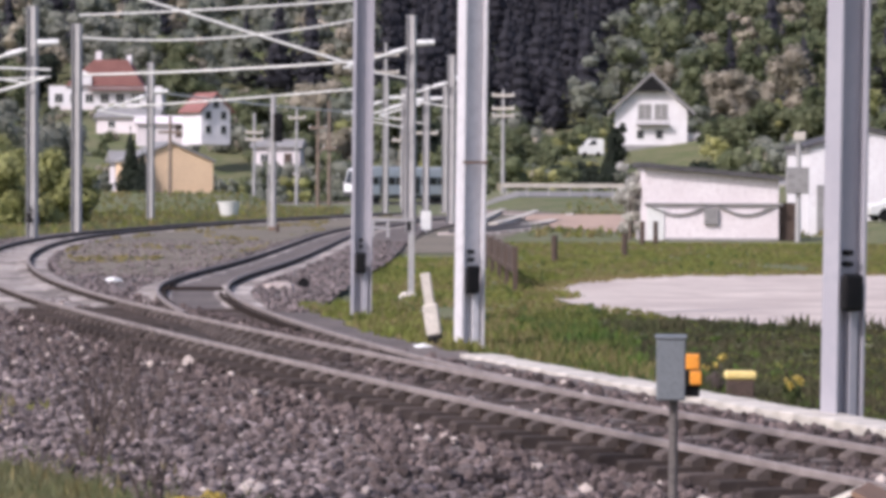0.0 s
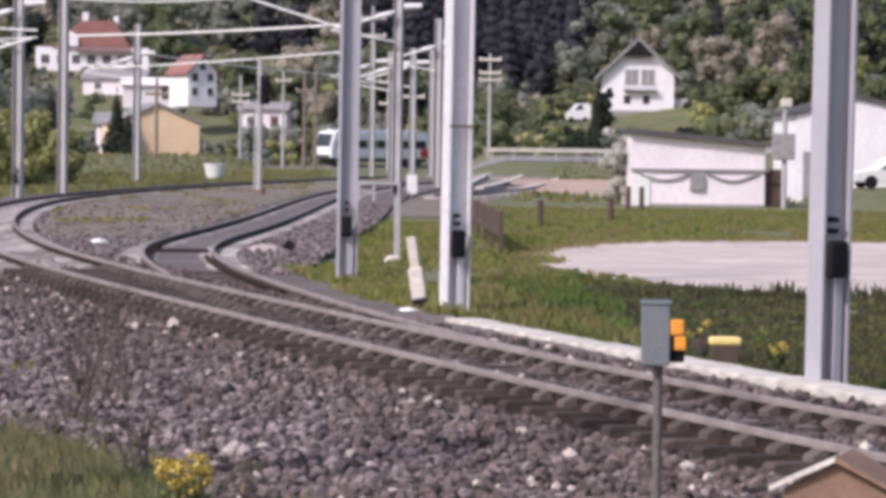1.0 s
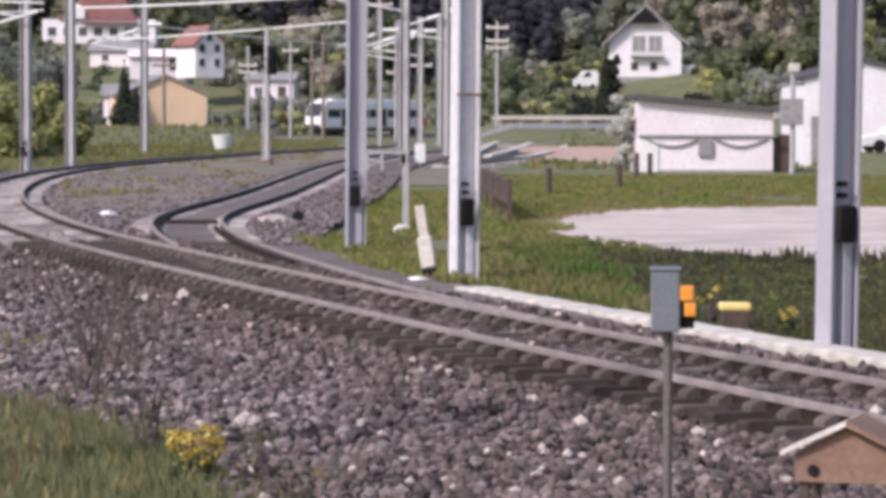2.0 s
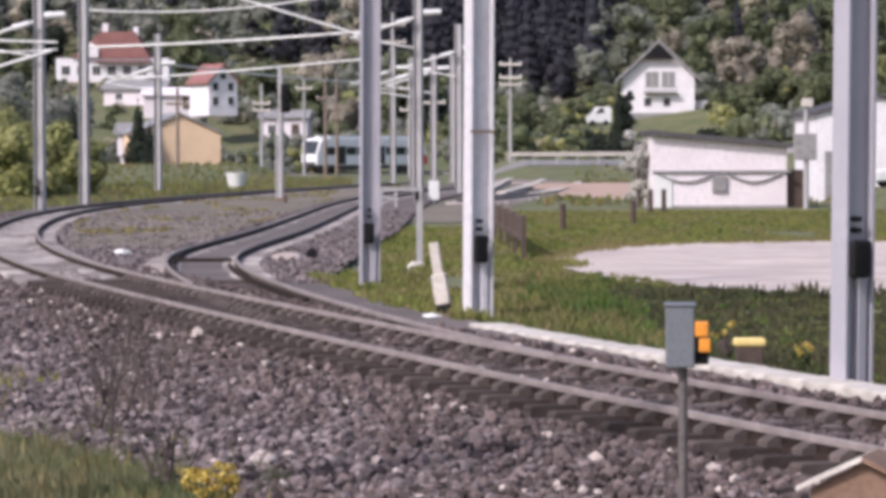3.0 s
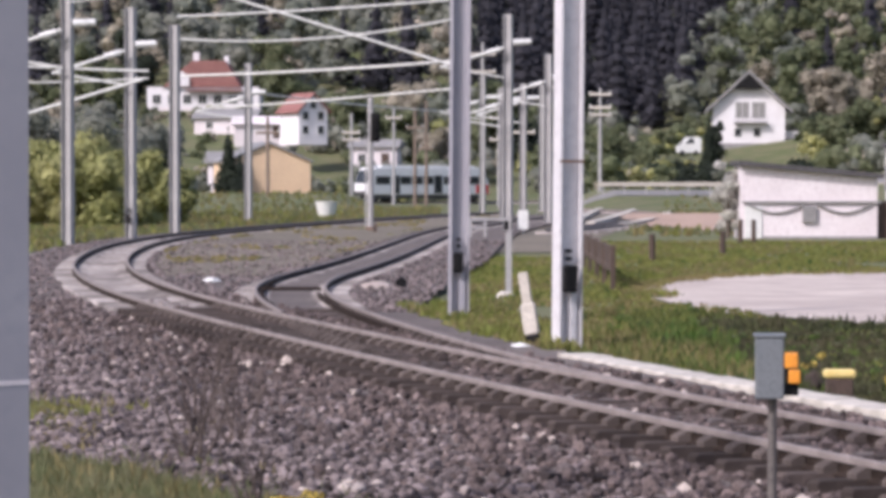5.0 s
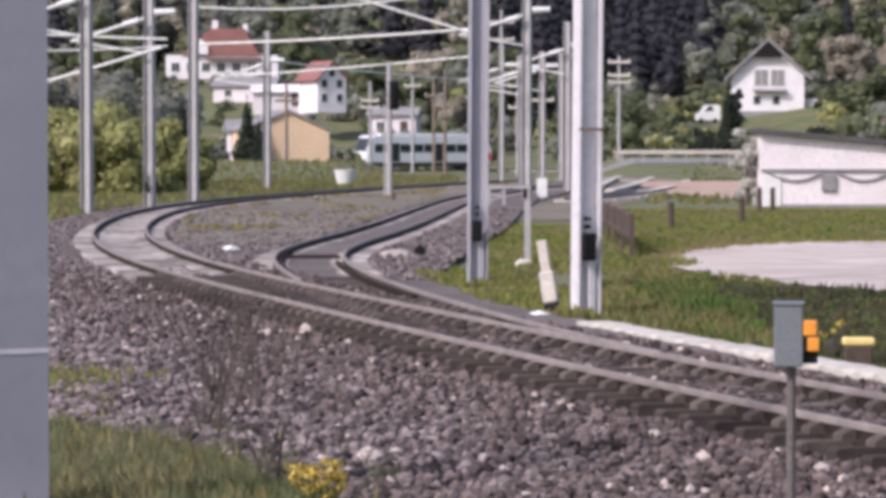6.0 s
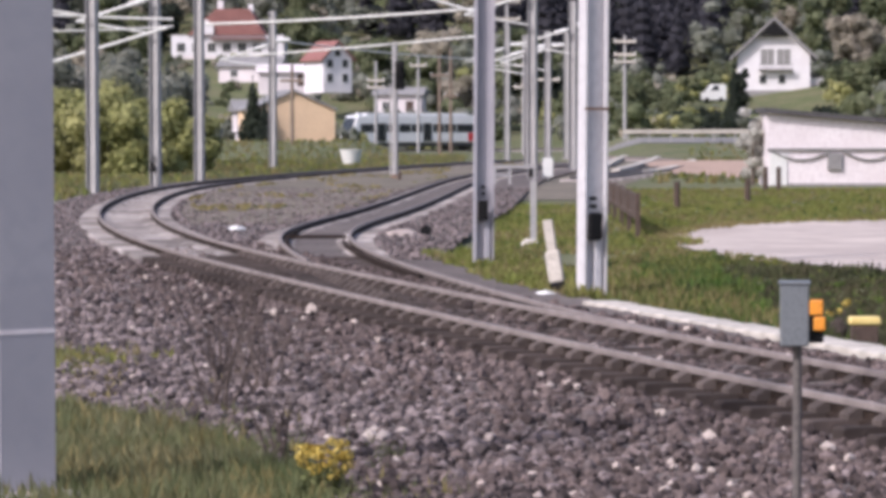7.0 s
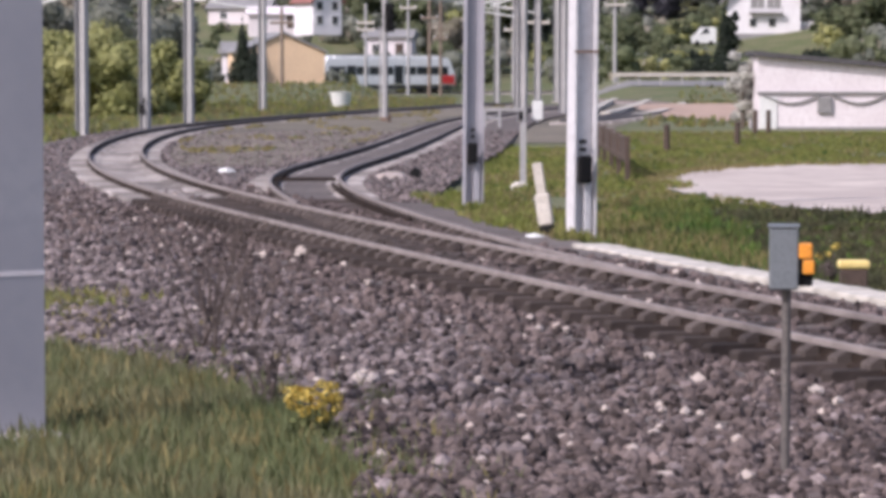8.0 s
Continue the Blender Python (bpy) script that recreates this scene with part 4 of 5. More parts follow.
def tree(name, x, y, h, w, leaf, label, seed, spruce=False, count=1400, size=0.32, category="tree", low=0.3, z=None):
    rng = np.random.default_rng(seed)
    root = empty(name, pose(x, y, ground_z(x, y) if z is None else z), label, category)
    b = bmesh.new()
    rod(b, (0, 0, -0.5), (0, 0, h * 0.55), h * 0.022 + 0.03, h * 0.01, 8)
    for i in range(5):
        a = i * 1.26 + seed
        rod(b, (0, 0, h * (0.2 + 0.07 * i)), (math.cos(a) * w * 0.6, math.sin(a) * w * 0.6, h * (0.45 + 0.07 * i)), h * 0.009 + 0.01, 0.01, 5)
    part("trunk", b, BARK, root)
    v, f = leaf_cloud(rng, spruce_blobs(h, w) if spruce else round_blobs(rng, h, w, 16, low), count, size, 0.72)
    mesh_of("crown", v.tolist(), f.tolist(), leaf, root)
    return root


def spread_trees():
    k = 10
    # yellow green hedge behind the far masts
    for i, (x, y, h, w) in enumerate(((-31, 178, 5.2, 3.2), (-27.5, 172, 4.6, 3), (-24.2, 176, 5.0, 2.9), (-21.4, 170, 4.4, 2.6), (-19.6, 178, 4.2, 2.0), (-29, 185, 6, 3), (-25.5, 188, 5.6, 2.8), (-22.6, 190, 5.8, 2.4), (-34, 176, 5, 3), (-18.2, 186, 3.4, 1.7))):
        tree("bush", x, y, h, w, LEAFYEL, "dense yellow green hedge bush behind the masts", k + i, count=2600, size=0.2, category="bush", low=0.1)
    for i, (x, y, h) in enumerate(((-34, 215, 8.5), (-30, 222, 9), (-26.5, 214, 8), (-37, 225, 9.5), (-23.5, 222, 7))):
        tree("tree", x, y, h, 3.4, LEAFFAR, "grey green spring tree behind the hedge", 30 + i, False, 1800, 0.26, "tree", 0.12)
    tree("spruce", -23.4, 298, 6.4, 1.3, LEAFDARK, "narrow dark evergreen beside the cream shed", 41, True, 900, 0.25)
    tree("spruce", -22.2, 297, 4.2, 0.9, LEAFDARK, "narrow dark evergreen beside the cream shed", 42, True, 600, 0.22)
    # round the white house
    for i, (x, y, h, w, leaf, lab) in enumerate((
            (33.2, 420, 9.6, 1.5, LEAFDARK, "dark evergreen beside the white house"), (34.6, 430, 7.5, 1.2, LEAFDARK, "dark evergreen beside the white house"),
            (26.0, 402, 5.2, 3.0, LEAFDARK, "dark green shrub below the white house"), (29.5, 398, 4.4, 2.8, LEAFDARK, "dark green shrub below the white house"),
            (22.5, 404, 4.6, 2.8, LEAFMID, "green shrub below the white house"), (32.4, 402, 4.6, 2.4, LEAFDARK, "dark green shrub below the white house"),
            (19.3, 402, 4.0, 2.6, LEAFMID, "green shrub on the slope"), (24.5, 415, 6.0, 3.0, LEAFMID, "green shrub on the slope"), (20.5, 425, 6.0, 3.0, LEAFMID, "green shrub on the slope"),
            (52.5, 452, 10.5, 3.6, LEAFPALE, "pale budding tree beside the white house"), (57, 458, 9.5, 3.4, LEAFPALE, "pale budding tree on the slope"), (63.5, 462, 15, 4.2, LEAFPALE, "tall pale budding tree on the slope"),
            (67.5, 456, 8, 3.4, LEAFMID, "green tree on the slope"), (58, 440, 6, 3.4, LEAFMID, "green bush on the slope"), (51.5, 436, 4.5, 3.0, LEAFMID, "green bush on the slope"), (64, 436, 5.5, 3.5, LEAFMID, "green bush on the slope"),
            (46, 415, 2.6, 2.6, LEAFDARK, "dark green bush behind the low building"), (51, 444, 3.4, 2.6, LEAFDARK, "dark green bush beside the white house"), (72, 450, 8, 4, LEAFYEL, "yellow green tree on the slope"), (74, 430, 6, 4, LEAFMID, "green bush on the slope"), (40, 412, 2.2, 2.4, LEAFDARK, "dark green bush behind the low building"))):
        tree("tree" if h > 6 else "bush", x, y, h, w, leaf, lab, 60 + i, leaf is LEAFDARK and h > 8, 1500, 0.36, "tree" if h > 6 else "bush", 0.12)
    tree("bush", 12.1, 142, 3.9, 0.85, BLOSSOM, "pale blossoming shrub beside the low building", 90, False, 1300, 0.12, "bush", 0.1)
    # slope on the far left and middle
    for i, (x, y, h, w, leaf) in enumerate(((-58, 430, 9, 4, LEAFMID), (-51, 420, 8, 4, LEAFPALE), (-46, 410, 7, 3.5, LEAFMID), (-62, 400, 8, 4, LEAFYEL), (-55, 380, 6, 4, LEAFMID), (-47, 375, 5.5, 3.4, LEAFPALE), (-40, 380, 5, 3.0, LEAFMID),
                                            (-36, 360, 5, 3, LEAFMID), (-17, 450, 9, 3.6, LEAFMID), (-10, 440, 8, 3.6, LEAFMID), (-4, 430, 7, 3.4, LEAFPALE), (2, 440, 8, 3.6, LEAFMID), (8, 432, 7, 3.6, LEAFDARK), (14, 440, 8, 3.6, LEAFMID),
                                            (-28.5, 480, 10, 4, LEAFMID), (-56, 515, 13, 4.5, LEAFDARK), (-62, 505, 12, 4.5, LEAFMID), (-33, 515, 12, 4.4, LEAFMID), (-8, 470, 9, 4, LEAFPALE), (5, 470, 10, 4, LEAFMID), (16, 465, 9, 4, LEAFDARK))):
        tree("tree", x, y, h, w, leaf, "spring tree on the hillside among the houses", 120 + i, False, 1300, 0.38, "tree", 0.15)


spread_trees()


def far_woods():
    rng = np.random.default_rng(77)
    groups = {k: [[], []] for k in range(4)}
    counts = {k: 0 for k in range(4)}
    for y in list(np.arange(525, 690, 11)) + list(np.arange(700, 900, 25)):
        x = -0.19 * y
        while x < 0.2 * y:
            x += rng.uniform(4.5, 8.5)
            yy = y + rng.uniform(-5, 5)
            a = x / yy + 0.008 * noise.noise((x * 0.02, yy * 0.02, 0))
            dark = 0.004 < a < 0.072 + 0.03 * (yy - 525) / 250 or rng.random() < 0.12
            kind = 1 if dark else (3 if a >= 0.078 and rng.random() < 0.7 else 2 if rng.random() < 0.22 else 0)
            h = rng.uniform(13, 20) if dark else rng.uniform(9, 15)
            w = h * (0.25 if dark else 0.32)
            bl = spruce_blobs(h, w) if dark else round_blobs(rng, h, w, 9, 0.15)
            v, f = leaf_cloud(rng, bl, 175 if y < 690 else 50, 0.62 if y < 690 else 1.0, 0.6 if dark else 0.74)
            v += np.array([x, yy, ground_z(x, yy)])
            groups[kind][0].append(v)
            groups[kind][1].append(f + counts[kind])
            counts[kind] += len(v)
    for kind, leaf, label in ((0, LEAFFAR, "mixed spring woods covering the hill"), (1, LEAFHAZE, "dark spruce woods covering the hill"), (2, LEAFPALE, "pale budding trees scattered in the woods"), (3, LEAFMID, "olive green woods on the slope")):
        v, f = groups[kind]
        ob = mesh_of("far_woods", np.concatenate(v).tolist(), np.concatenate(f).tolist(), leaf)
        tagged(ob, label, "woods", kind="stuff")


far_woods()


def slope_scrub():
    """Thickets between the houses; low where they stand before a house."""
    rng = np.random.default_rng(31)
    sets = {}
    houses = [(-43.4, 500, 11), (-21.6, 430, 5), (41.6, 450, 8), (-37.5, 470, 6), (-30.5, 455, 6), (32.2, 445, 3.5), (47.6, 451, 2.5)]
    for _ in range(820):
        y = rng.uniform(318, 520)
        x = rng.uniform(-0.17 * y, 0.19 * y)
        if abs(x) < 14 and y < 395:
            continue
        if 10 < x < 20 and y < 330 or -26 < x < -12 and y < 320:
            continue
        h = rng.uniform(2, 5.5)
        for hx, hy, hw in houses:
            if y < hy + 12 and abs(x / y - hx / hy) * hy < hw + 1:
                h = rng.uniform(0.7, 1.3) if y > hy - 60 else h * 0.5
                if y > hy - 4:
                    h = 0
        if h == 0:
            continue
        kind = int(rng.choice(4, p=[0.42, 0.4, 0.08, 0.1]))
        v, f = leaf_cloud(rng, round_blobs(rng, h, h * 0.62, 6, 0.1), 140, 0.34, 0.76)
        v += np.array([x, y, ground_z(x, y)])
        sets.setdefault(kind, []).append((v, f))
    for _ in range(420):
        y = rng.uniform(385, 500)
        x = rng.uniform(-0.135 * y, -0.01 * y)
        if any(abs(x - hx) < hw + 1.5 and -3 < y - hy < 13 for hx, hy, hw in houses):
            continue
        h = rng.uniform(0.6, 1.5)
        v, f = leaf_cloud(rng, round_blobs(rng, h, h * 1.3, 4, 0.1), 70, 0.24, 0.74)
        v += np.array([x, y, ground_z(x, y) - 0.1])
        sets.setdefault(int(rng.choice((0, 1, 1, 2))), []).append((v, f))
    for kind, got in sets.items():
        vs, fs, n = [], [], 0
        for v, f in got:
            vs.append(v)
            fs.append(f + n)
            n += len(v)
        ob = mesh_of("hillside_scrub", np.concatenate(vs).tolist(), np.concatenate(fs).tolist(), (LEAFMID, LEAFFAR, LEAFPALE, LEAFYEL)[kind])
        tagged(ob, ("mid green", "grey green", "pale budding", "yellow green")[kind] + " scrub thickets on the slope", "scrub", kind="stuff")


slope_scrub()


# ---- grass ----
def blades(name, places, material, label, width=0.012):
    """Tufts of bent blades; places: x, y, z, height, number."""
    rng = np.random.default_rng(21)
    vs, n = [], 0
    for x, y, z, h, k in places:
        for _ in range(k):
            a, lean = rng.uniform(0, 6.28), rng.uniform(0.05, 0.5) * h
            bx, by = x + rng.normal() * 0.05, y + rng.normal() * 0.05
            hh = h * rng.uniform(0.5, 1.15)
            dx, dy = math.cos(a) * lean, math.sin(a) * lean
            wx, wy = width * rng.uniform(0.6, 1.6), 0.3 * width
            vs += [(bx - wx, by - wy, z), (bx + wx, by + wy, z), (bx + dx * 0.4 + wx * 0.7, by + dy * 0.4, z + hh * 0.6), (bx + dx * 0.4 - wx * 0.7, by + dy * 0.4, z + hh * 0.6), (bx + dx, by + dy, z + hh)]
            n += 1
    fs = []
    for i in range(n):
        q = i * 5
        fs += [(q, q + 1, q + 2, q + 3), (q + 3, q + 2, q + 4)]
    ob = mesh_of(name, vs, fs, material)
    return tagged(ob, label, "grass", kind="stuff")


far_tufts = [[], [], []]


def grass_places():
    rng = np.random.default_rng(5)
    near, verge, dry, lime, dull = [], [], [], [], []
    bank = []
    for _ in range(12000):
        y = rng.uniform(16.5, 30)
        x = rng.uniform(-5.5, 1.0)
        edge = grass_edge(y)
        if x < edge - 0.15 + 0.5 * noise.noise((x, y, 3)) or (rng.random() < 0.1 and x < edge + 0.8):
            (bank if rng.random() < 0.16 else near).append((x, y, -0.33, rng.uniform(0.14, 0.32), 8))
    for _ in range(900):
        y, x = rng.uniform(29, 34), rng.uniform(-6.5, -2.6)
        if noise.noise((x * 0.8, y * 0.8, 9)) > 0.05:
            bank.append((x, y, -0.24, rng.uniform(0.05, 0.16), 4))
    for _ in range(420):
        x, y = -5.0 + rng.normal() * 0.42, 34.6 + rng.normal() * 0.8
        (lime if rng.random() < 0.3 else near if rng.random() < 0.6 else bank).append((x, y, -0.24, rng.uniform(0.08, 0.24), 6))
    for _ in range(30000):
        y = 33 + 100 * rng.random() ** 1.6
        x = rng.uniform(0, 0.17 * y + 2)
        inner = max(main_x(y) + 3.15, branch_x(y) + 2.1 + 1.2 * smoothstep(56, 72, y))
        if x < inner or in_yard(x, y) or x > 30 or (y > 105 and x < 5):
            continue
        v = noise.noise((x * 0.35, y * 0.12, 4))
        if v < -0.5:
            continue
        pick = rng.random()
        lush = smoothstep(52, 75, y) * 0.75 + 0.12
        (dull if y < 58 and x > 4.0 + 0.8 * v and pick < 0.75 else dry if v < 0.0 and pick < 0.5 else lime if rng.random() < lush else verge).append((x, y, -0.13, rng.uniform(0.07, 0.22) * (0.55 if y < 58 and x > 4.2 else 1.2 if y < 52 else 0.7), 6))
    dry += bank
    for _ in range(1000):
        y = rng.uniform(45, 61)
        x = branch_x(y) + rng.uniform(1.9, 3.6)
        if x > main_x(y) + 3.0 and noise.noise((x * 0.7, y * 0.4, 2)) > -0.25:
            (lime if rng.random() < 0.75 else dry).append((x, y, 0.0, rng.uniform(0.07, 0.2), 6))
    for _ in range(150):
        x, y = rng.uniform(4.5, 14), 53.2 + 2.6 * rng.random() ** 2
        dull.append((x, y, -0.1, rng.uniform(0.1, 0.3), 6))
    for _ in range(700):
        a = rng.uniform(1.2, 3.3)
        x, y = 13.0 + 9.0 * math.cos(a), 70.5 + 17.0 * math.sin(a)
        dry.append((x + rng.normal() * 0.25, y + rng.normal() * 0.5, -0.12, rng.uniform(0.05, 0.16), 6))
    for _ in range(9000):
        y = rng.uniform(112, 300)
        x = rng.uniform(-0.16 * y - 2, main_x(min(y, 230)) - 3.2) if rng.random() < 0.7 else rng.uniform(0.02 * y + 3, 0.16 * y)
        if x > 0 and y < 146:
            continue
        if in_earth(x, y) or 140 < y < 146 and 12 < x < 20:
            continue
        if x > 0 and x < 4.5 + (max(y, 112) - 112) * 0.08:
            continue
        if 286 < y < 295 and x > 8:
            continue
        k = rng.random()
        far_tufts[0 if k < 0.4 else 1 if k < 0.7 else 2].append((x, y, ground_z(x, y) - 0.02, rng.uniform(0.15, 0.42), 5))
    for _ in range(1500):
        y = 92 + 128 * rng.random() ** 1.4
        a, b = weeds_left(y), weeds_right(y)
        x = rng.uniform(a, b)
        if noise.noise((x * 0.4, y * 0.12, 6)) > 0.12:
            far_tufts[2 if rng.random() < 0.85 else 0].append((x, y, 0.02, rng.uniform(0.05, 0.15), 4))
    return near, verge, dry, lime, dull


NEAR, VERGE, DRY, FRESH, WEEDS = grass_places()
blades("tall_grass", NEAR, MEADOW, "tall soft green grass beside the ballast", 0.010)
blades("verge_grass", VERGE, PATCHY, "rough green grass verge beside the yard", 0.02)
for tufts, blade_mat, words in zip(far_tufts, (MEADOW, LIME, TAN), ("rough green", "yellow green", "dry tan")):
    blades("bank_grass", tufts, blade_mat, words + " weeds on the banks beyond the tracks", 0.06)
blades("fresh_grass", FRESH, LIME, "bright fresh spring grass beside the yard", 0.02)
blades("dull_weeds", WEEDS, DULL, "dull dark green weeds before the gravel yard", 0.02)
blades("dry_grass", DRY, TAN, "dry tan weeds in the verge", 0.016)


def dead_shrub(x, y, h, seed, label):
    rng = np.random.default_rng(seed)
    root = empty("dead_shrub", pose(x, y, -0.3), label, "shrub", "dead shrubs")
    for i in range(13):
        a, lean = rng.uniform(0, 6.28), rng.uniform(0.1, 0.6)
        b = bmesh.new()
        p = Vector((rng.normal() * 0.06, rng.normal() * 0.06, 0))
        r = 0.015
        for j in range(5):
            q = p + Vector((math.cos(a) * lean * h * 0.2, math.sin(a) * lean * h * 0.2, h * 0.2 * rng.uniform(0.7, 1.1)))
            rod(b, p, q, r, r * 0.8, 5)
            if j > 1:
                t = q + Vector((rng.normal() * 0.12, rng.normal() * 0.12, rng.uniform(0.03, 0.16)))
                rod(b, q, t, r * 0.6, 0.003, 4)
            p, r, a = q, r * 0.8, a + rng.normal() * 0.4
        part("stem", b, DRYGRASS, root)
    return root


dead_shrub(-2.9, 33.0, 1.25, 1, "bare brown weed stems growing in the ballast")
dead_shrub(-2.35, 31.0, 1.0, 2, "bare brown weed stems growing in the ballast")
dead_shrub(-2.6, 28.5, 0.9, 3, "bare brown weed stems growing in the ballast")
dead_shrub(-3.4, 42.0, 0.7, 4, "short bare brown weed stems growing in the ballast")
dead_shrub(-1.7, 24.5, 0.7, 5, "bare brown weed stems at the edge of the grass")


def flower_bush(x, y, z, w, h, n, seed, label, leaf_mat):
    rng = np.random.default_rng(seed)
    root = empty("flowering_plant", pose(x, y, z), label, "plant")
    b = bmesh.new()
    heads = []
    for i in range(n):
        p = Vector((rng.uniform(-w, w), rng.uniform(-w, w) * 0.7, h * rng.uniform(0.55, 1)))
        rod(b, (p.x * 0.2, p.y * 0.2, 0), p, 0.006, 0.004, 4)
        heads.append(p)
    part("stem", b, leaf_mat, root)
    v, f = leaf_cloud(rng, [(p.x, p.y, p.z, 0.05, 0.05, 0.035) for p in heads], n * 22, 0.022)
    mesh_of("blossom", v.tolist(), f.tolist(), FLOWER, root)
    v, f = leaf_cloud(rng, [(0, 0, h * 0.3, w * 0.9, w * 0.6, h * 0.3)], 260, 0.03)
    mesh_of("foliage", v.tolist(), f.tolist(), leaf_mat, root)
    return root


flower_bush(-1.22, 21.9, -0.3, 0.2, 0.55, 26, 3, "yellow flowering plant at the edge of the ballast", GRASS)
flower_bush(4.25, 37.5, -0.13, 0.12, 0.5, 4, 4, "pale yellow flowering weed beside the cable marker", DRYGRASS)
flower_bush(5.0, 36.0, -0.13, 0.12, 0.42, 4, 5, "yellow green flowering weed in the verge", GRASS)

# ---- train ----
train = empty("train", pose(0, 360, 0.19), "white railcar with dark windows and red ends", "train")
tbm = prism(bmesh.new(), [(-9, 0.8), (9, 0.8), (9, 2.1), (8.3, 3.75), (7.9, 3.95), (-7.9, 3.95), (-8.3, 3.75), (-9, 2.1)], -1.4, 1.4)
bmesh.ops.bevel(tbm, geom=tbm.edges[:], offset=0.12, segments=2, affect="EDGES")
part("body", tbm, TRAINWHITE, train)
part("underframe", boxed(-8.2, 8.2, -1.25, 1.25, 0.35, 0.8, 0.05), TRAINGREY, train)
for s in (-1, 1):
    y0, y1 = sorted((s * 1.39, s * 1.425))
    for a, b in ((-7.9, -5.8), (-4.3, -2.75), (-2.6, -1.05), (-0.9, 0.55), (2.1, 3.6), (3.75, 5.25), (5.4, 8.0)):
        part("side_window", boxed(a, b, y0, y1, 2.0, 2.95, 0.01), GLASS, train)
    for a in (-5.6, 0.7):
        part("door", boxed(a, a + 1.2, y0, y1, 0.95, 3.05, 0.01), GLASS, train)
    part("skirt", boxed(7.0, 8.85, y0, y1, 0.95, 1.95, 0.01), TRAINRED, train, "red end panel")
    part("roof_fairing", boxed(-7, 7, min(s * 0.5, s * 1.2), max(s * 0.5, s * 1.2), 3.952, 4.2, 0.05), TRAINWHITE, train)
    nose = prism(bmesh.new(), [(s * 9.01, 2.15), (s * 8.36, 3.65), (s * 8.4, 3.67), (s * 9.05, 2.17)], -1.15, 1.15)
    part("windscreen", nose, GLASS, train)
    part("buffer_beam", boxed(min(s * 9, s * 9.25), max(s * 9, s * 9.25), -1.1, 1.1, 0.75, 1.2, 0.04), TRAINRED if s > 0 else TRAINGREY, train)
part("nose_panel", boxed(9.0, 9.04, -1.2, 1.2, 1.25, 2.05, 0.01), TRAINRED, train, "red nose panel")
for x in (-6.3, 6.3):
    for dx in (-1.1, 1.1):
        part("wheelset", rod(bmesh.new(), (x + dx, -0.8, 0.45), (x + dx, 0.8, 0.45), 0.45, n=18), TRAINGREY, train)
FAR_TRACK = track_line(19.7, 386.2, radians(140), [0, 24.9, 25, 45.4, 45.5, 80], [0, 0, -0.0154, -0.0154, 0, 0], 80)
far_track = empty("railway_track_4", Matrix(), "far station track on which the railcar runs", "railway track", kind="structure")
for off in (-0.755, 0.755):
    rail_mesh(FAR_TRACK, off, 0, 79, 0, far_track)

# ---- sleepers, lids ----
def sleeper_mesh(name, half, material, dip=0.05, w=0.12):
    o = [(-w - 0.02, -0.2), (w + 0.02, -0.2), (w, 0.0), (-w, 0.0)]
    xs = [-half, -half + 0.03, -0.5, -0.38, 0.38, 0.5, half - 0.03, half]
    zs = [-0.03, 0, 0, -dip, -dip, 0, 0, -0.03]
    verts, faces = [], []
    for x, dz in zip(xs, zs):
        verts += [(x, py, pz + (dz if pz > -0.1 else 0)) for py, pz in o]
    for i in range(len(xs) - 1):
        for j in range(4):
            a, b = i * 4 + j, i * 4 + (j + 1) % 4
            faces.append((a, a + 4, b + 4, b))
    faces += [(0, 1, 2, 3), (31, 30, 29, 28)]
    me = bpy.data.meshes.new(name)
    me.from_pydata(verts, [], faces)
    me.materials.append(material)
    return me


SLEEPER_MESH = sleeper_mesh("sleeper", 1.3, SLEEPER)
TIMBER_MESH = sleeper_mesh("timber_sleeper", 1.27, TIMBER, 0.0, 0.1)
FASTENING = prism(bmesh.new(), [(-0.16, -0.04), (-0.02, -0.04), (-0.02, 0.1), (-0.07, 0.095), (-0.14, 0.06), (-0.16, 0.04)], -0.09, 0.09)
FASTENING_MESH = bpy.data.meshes.new("fastening")
FASTENING.to_mesh(FASTENING_MESH)
FASTENING.free()
FASTENING_MESH.materials.append(CHAIR)
rs = random.Random(3)


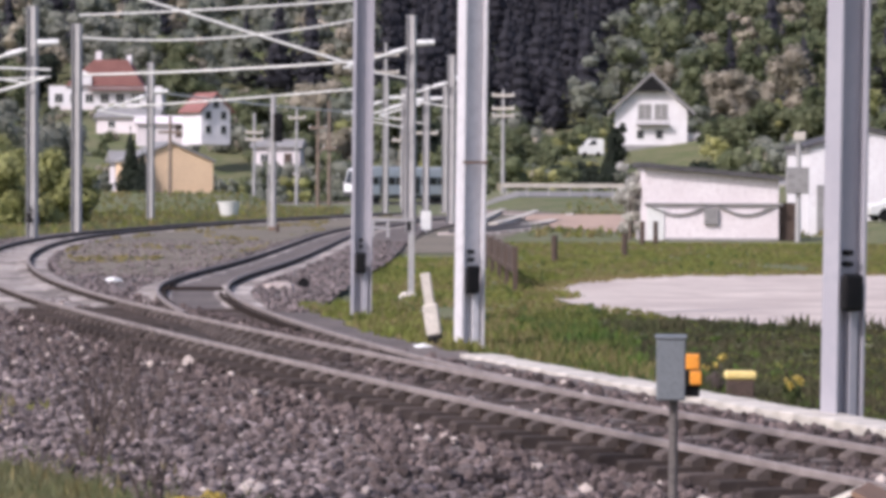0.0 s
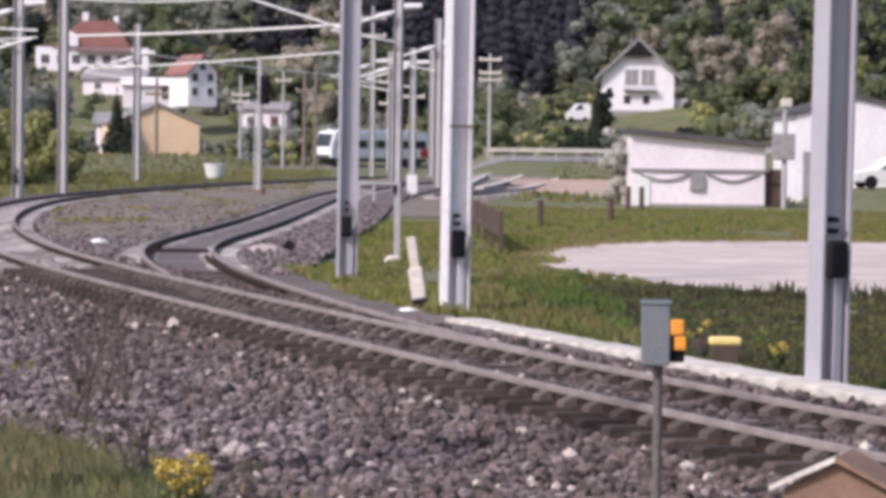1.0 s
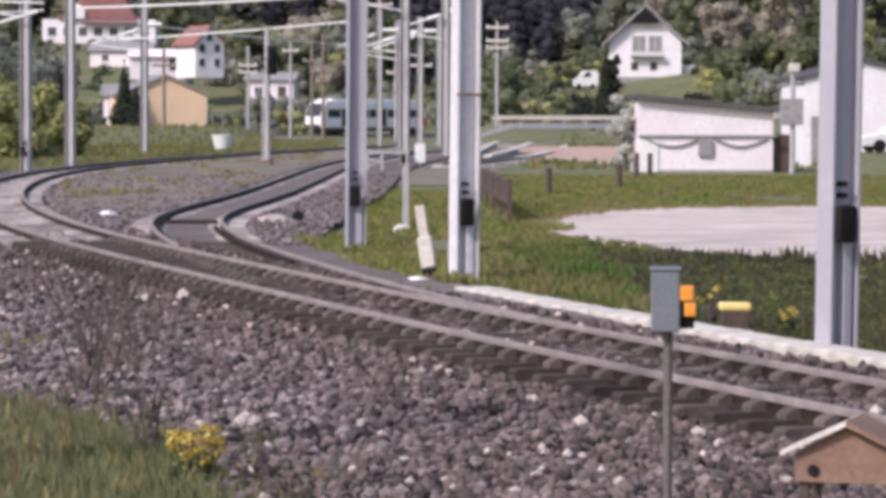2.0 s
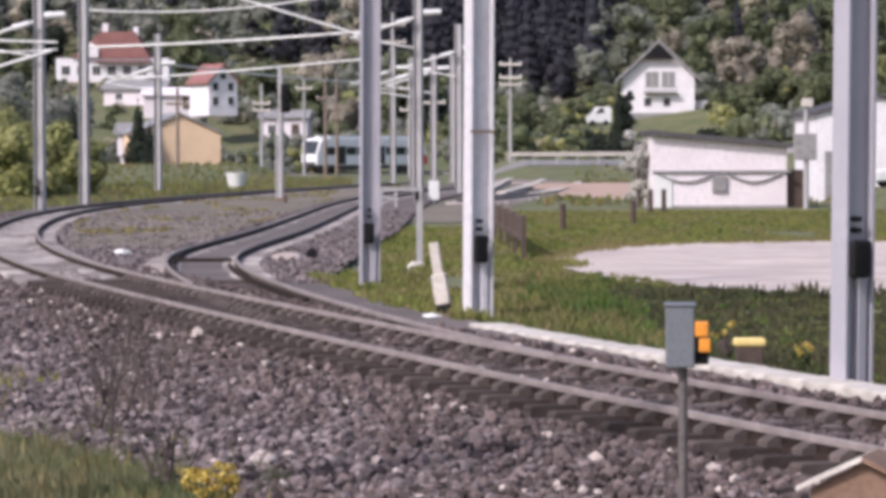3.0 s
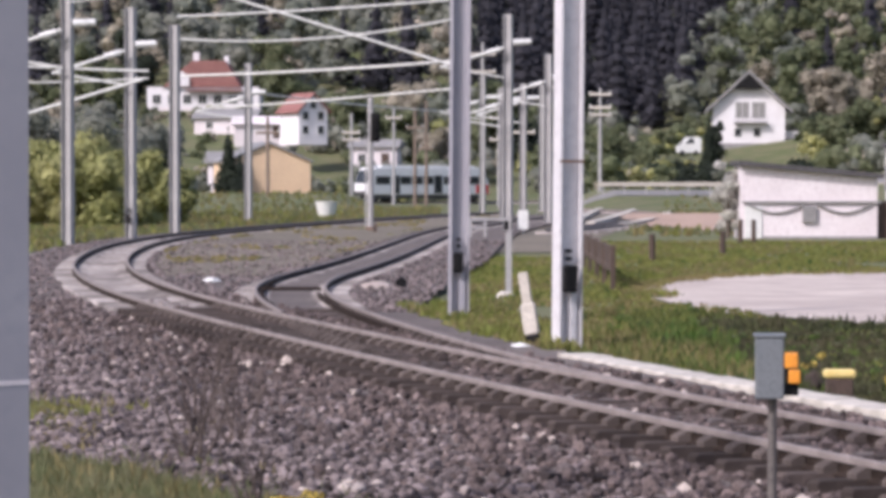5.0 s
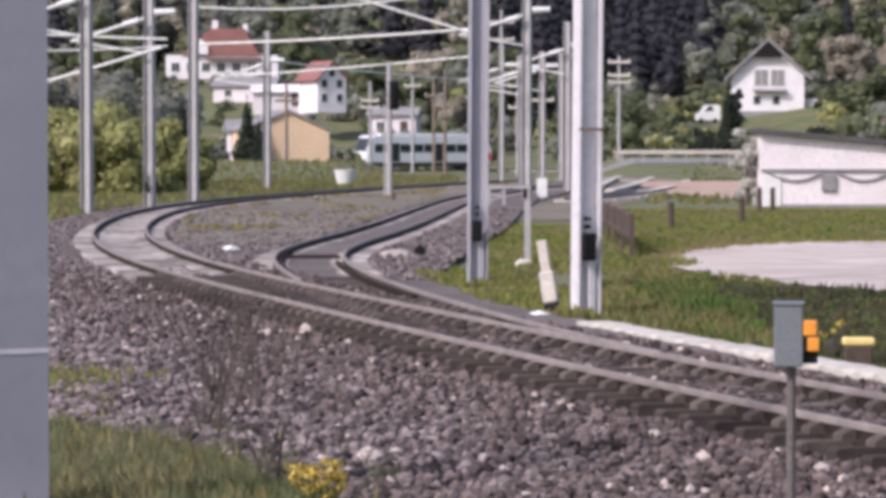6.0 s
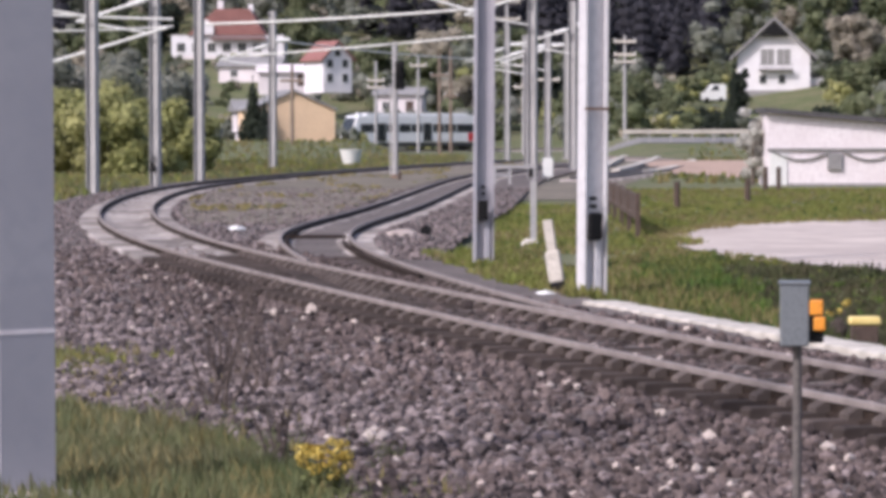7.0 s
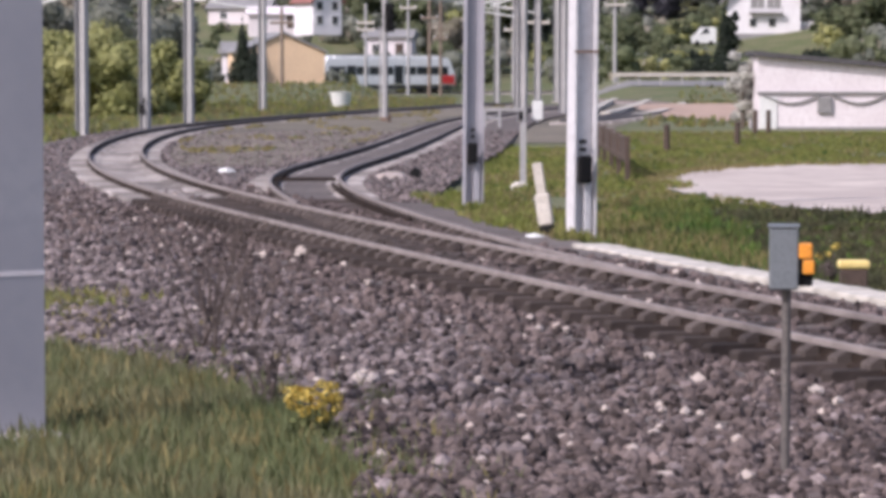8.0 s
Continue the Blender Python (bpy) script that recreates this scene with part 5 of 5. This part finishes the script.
def lay_sleepers(line, parent, s0, s1, most, timber_to=0.0):
    s, n = s0, 0
    while s < s1 and n < most:
        x, y, h = line_at(line, s)
        ob = new("sleeper", TIMBER_MESH if s < timber_to else SLEEPER_MESH)
        ob.parent = parent
        ob.matrix_basis = pose(x, y, 0.035 + rs.uniform(-0.008, 0.004), 0, 0, math.degrees(h) + rs.uniform(-0.6, 0.6))
        for side in (-G, G) if s < timber_to and n < 72 else ():
            for turn in (0, 180):
                clip = new("fastening", FASTENING_MESH)
                clip.parent = ob
                clip.matrix_basis = pose(side, 0, 0.0, 0, 0, turn)
        s += 0.65
        n += 1
    verts, faces = [], []
    base = [v.co.copy() for v in SLEEPER_MESH.vertices]
    polys = [tuple(p.vertices) for p in SLEEPER_MESH.polygons]
    while s < s1:
        x, y, h = line_at(line, s)
        m = pose(x, y, 0.03, 0, 0, math.degrees(h))
        k = len(verts)
        verts += [m @ v for v in base]
        faces += [tuple(i + k for i in p) for p in polys]
        s += 0.65
    if verts:
        tagged(mesh_of("far_sleepers", verts, faces, SLEEPER, parent), kind="stuff")


lay_sleepers(MAIN, main_track, 8, 228, 290, 52)
lay_sleepers(BRANCH, branch_track, 15, 178, 250, 31)
lay_sleepers(SIDING, side_track, 0, 118, 0)
lay_sleepers(FAR_TRACK, far_track, 0, 79, 0)

trough = empty("cable_trough", Matrix(), "pale concrete cable trough path beside the main line", "cable trough", kind="structure")
LID = boxed(-0.25, 0.25, -0.245, 0.245, -0.2, 0.05, 0.012)
lid_mesh = bpy.data.meshes.new("lid")
LID.to_mesh(lid_mesh)
LID.free()
lid_mesh.materials.append(TROUGH)
for i in range(63):
    s = 3 + i * 0.5
    x, y, h = line_at(MAIN, s)
    o = 2.72
    ob = new("lid", lid_mesh)
    ob.parent = trough
    ob.matrix_basis = pose(x + math.cos(h) * o, y + math.sin(h) * o, rs.uniform(0.0, 0.02), rs.uniform(-1, 1), rs.uniform(-1, 1), math.degrees(h) + rs.uniform(-1.2, 1.2))


# ---- the train runs ----
def train_rows():
    """Along the far track at an even slow pace."""
    rows = []
    for k in range(17):
        t = k * 0.5
        x, y, h = line_at(FAR_TRACK, 25 + 2.52 * t)
        rows.append((t, pose(x, y, 0.19, 0, 0, math.degrees(h) - 90)))
    return rows


def motions():
    walk(train, train_rows())


motions()
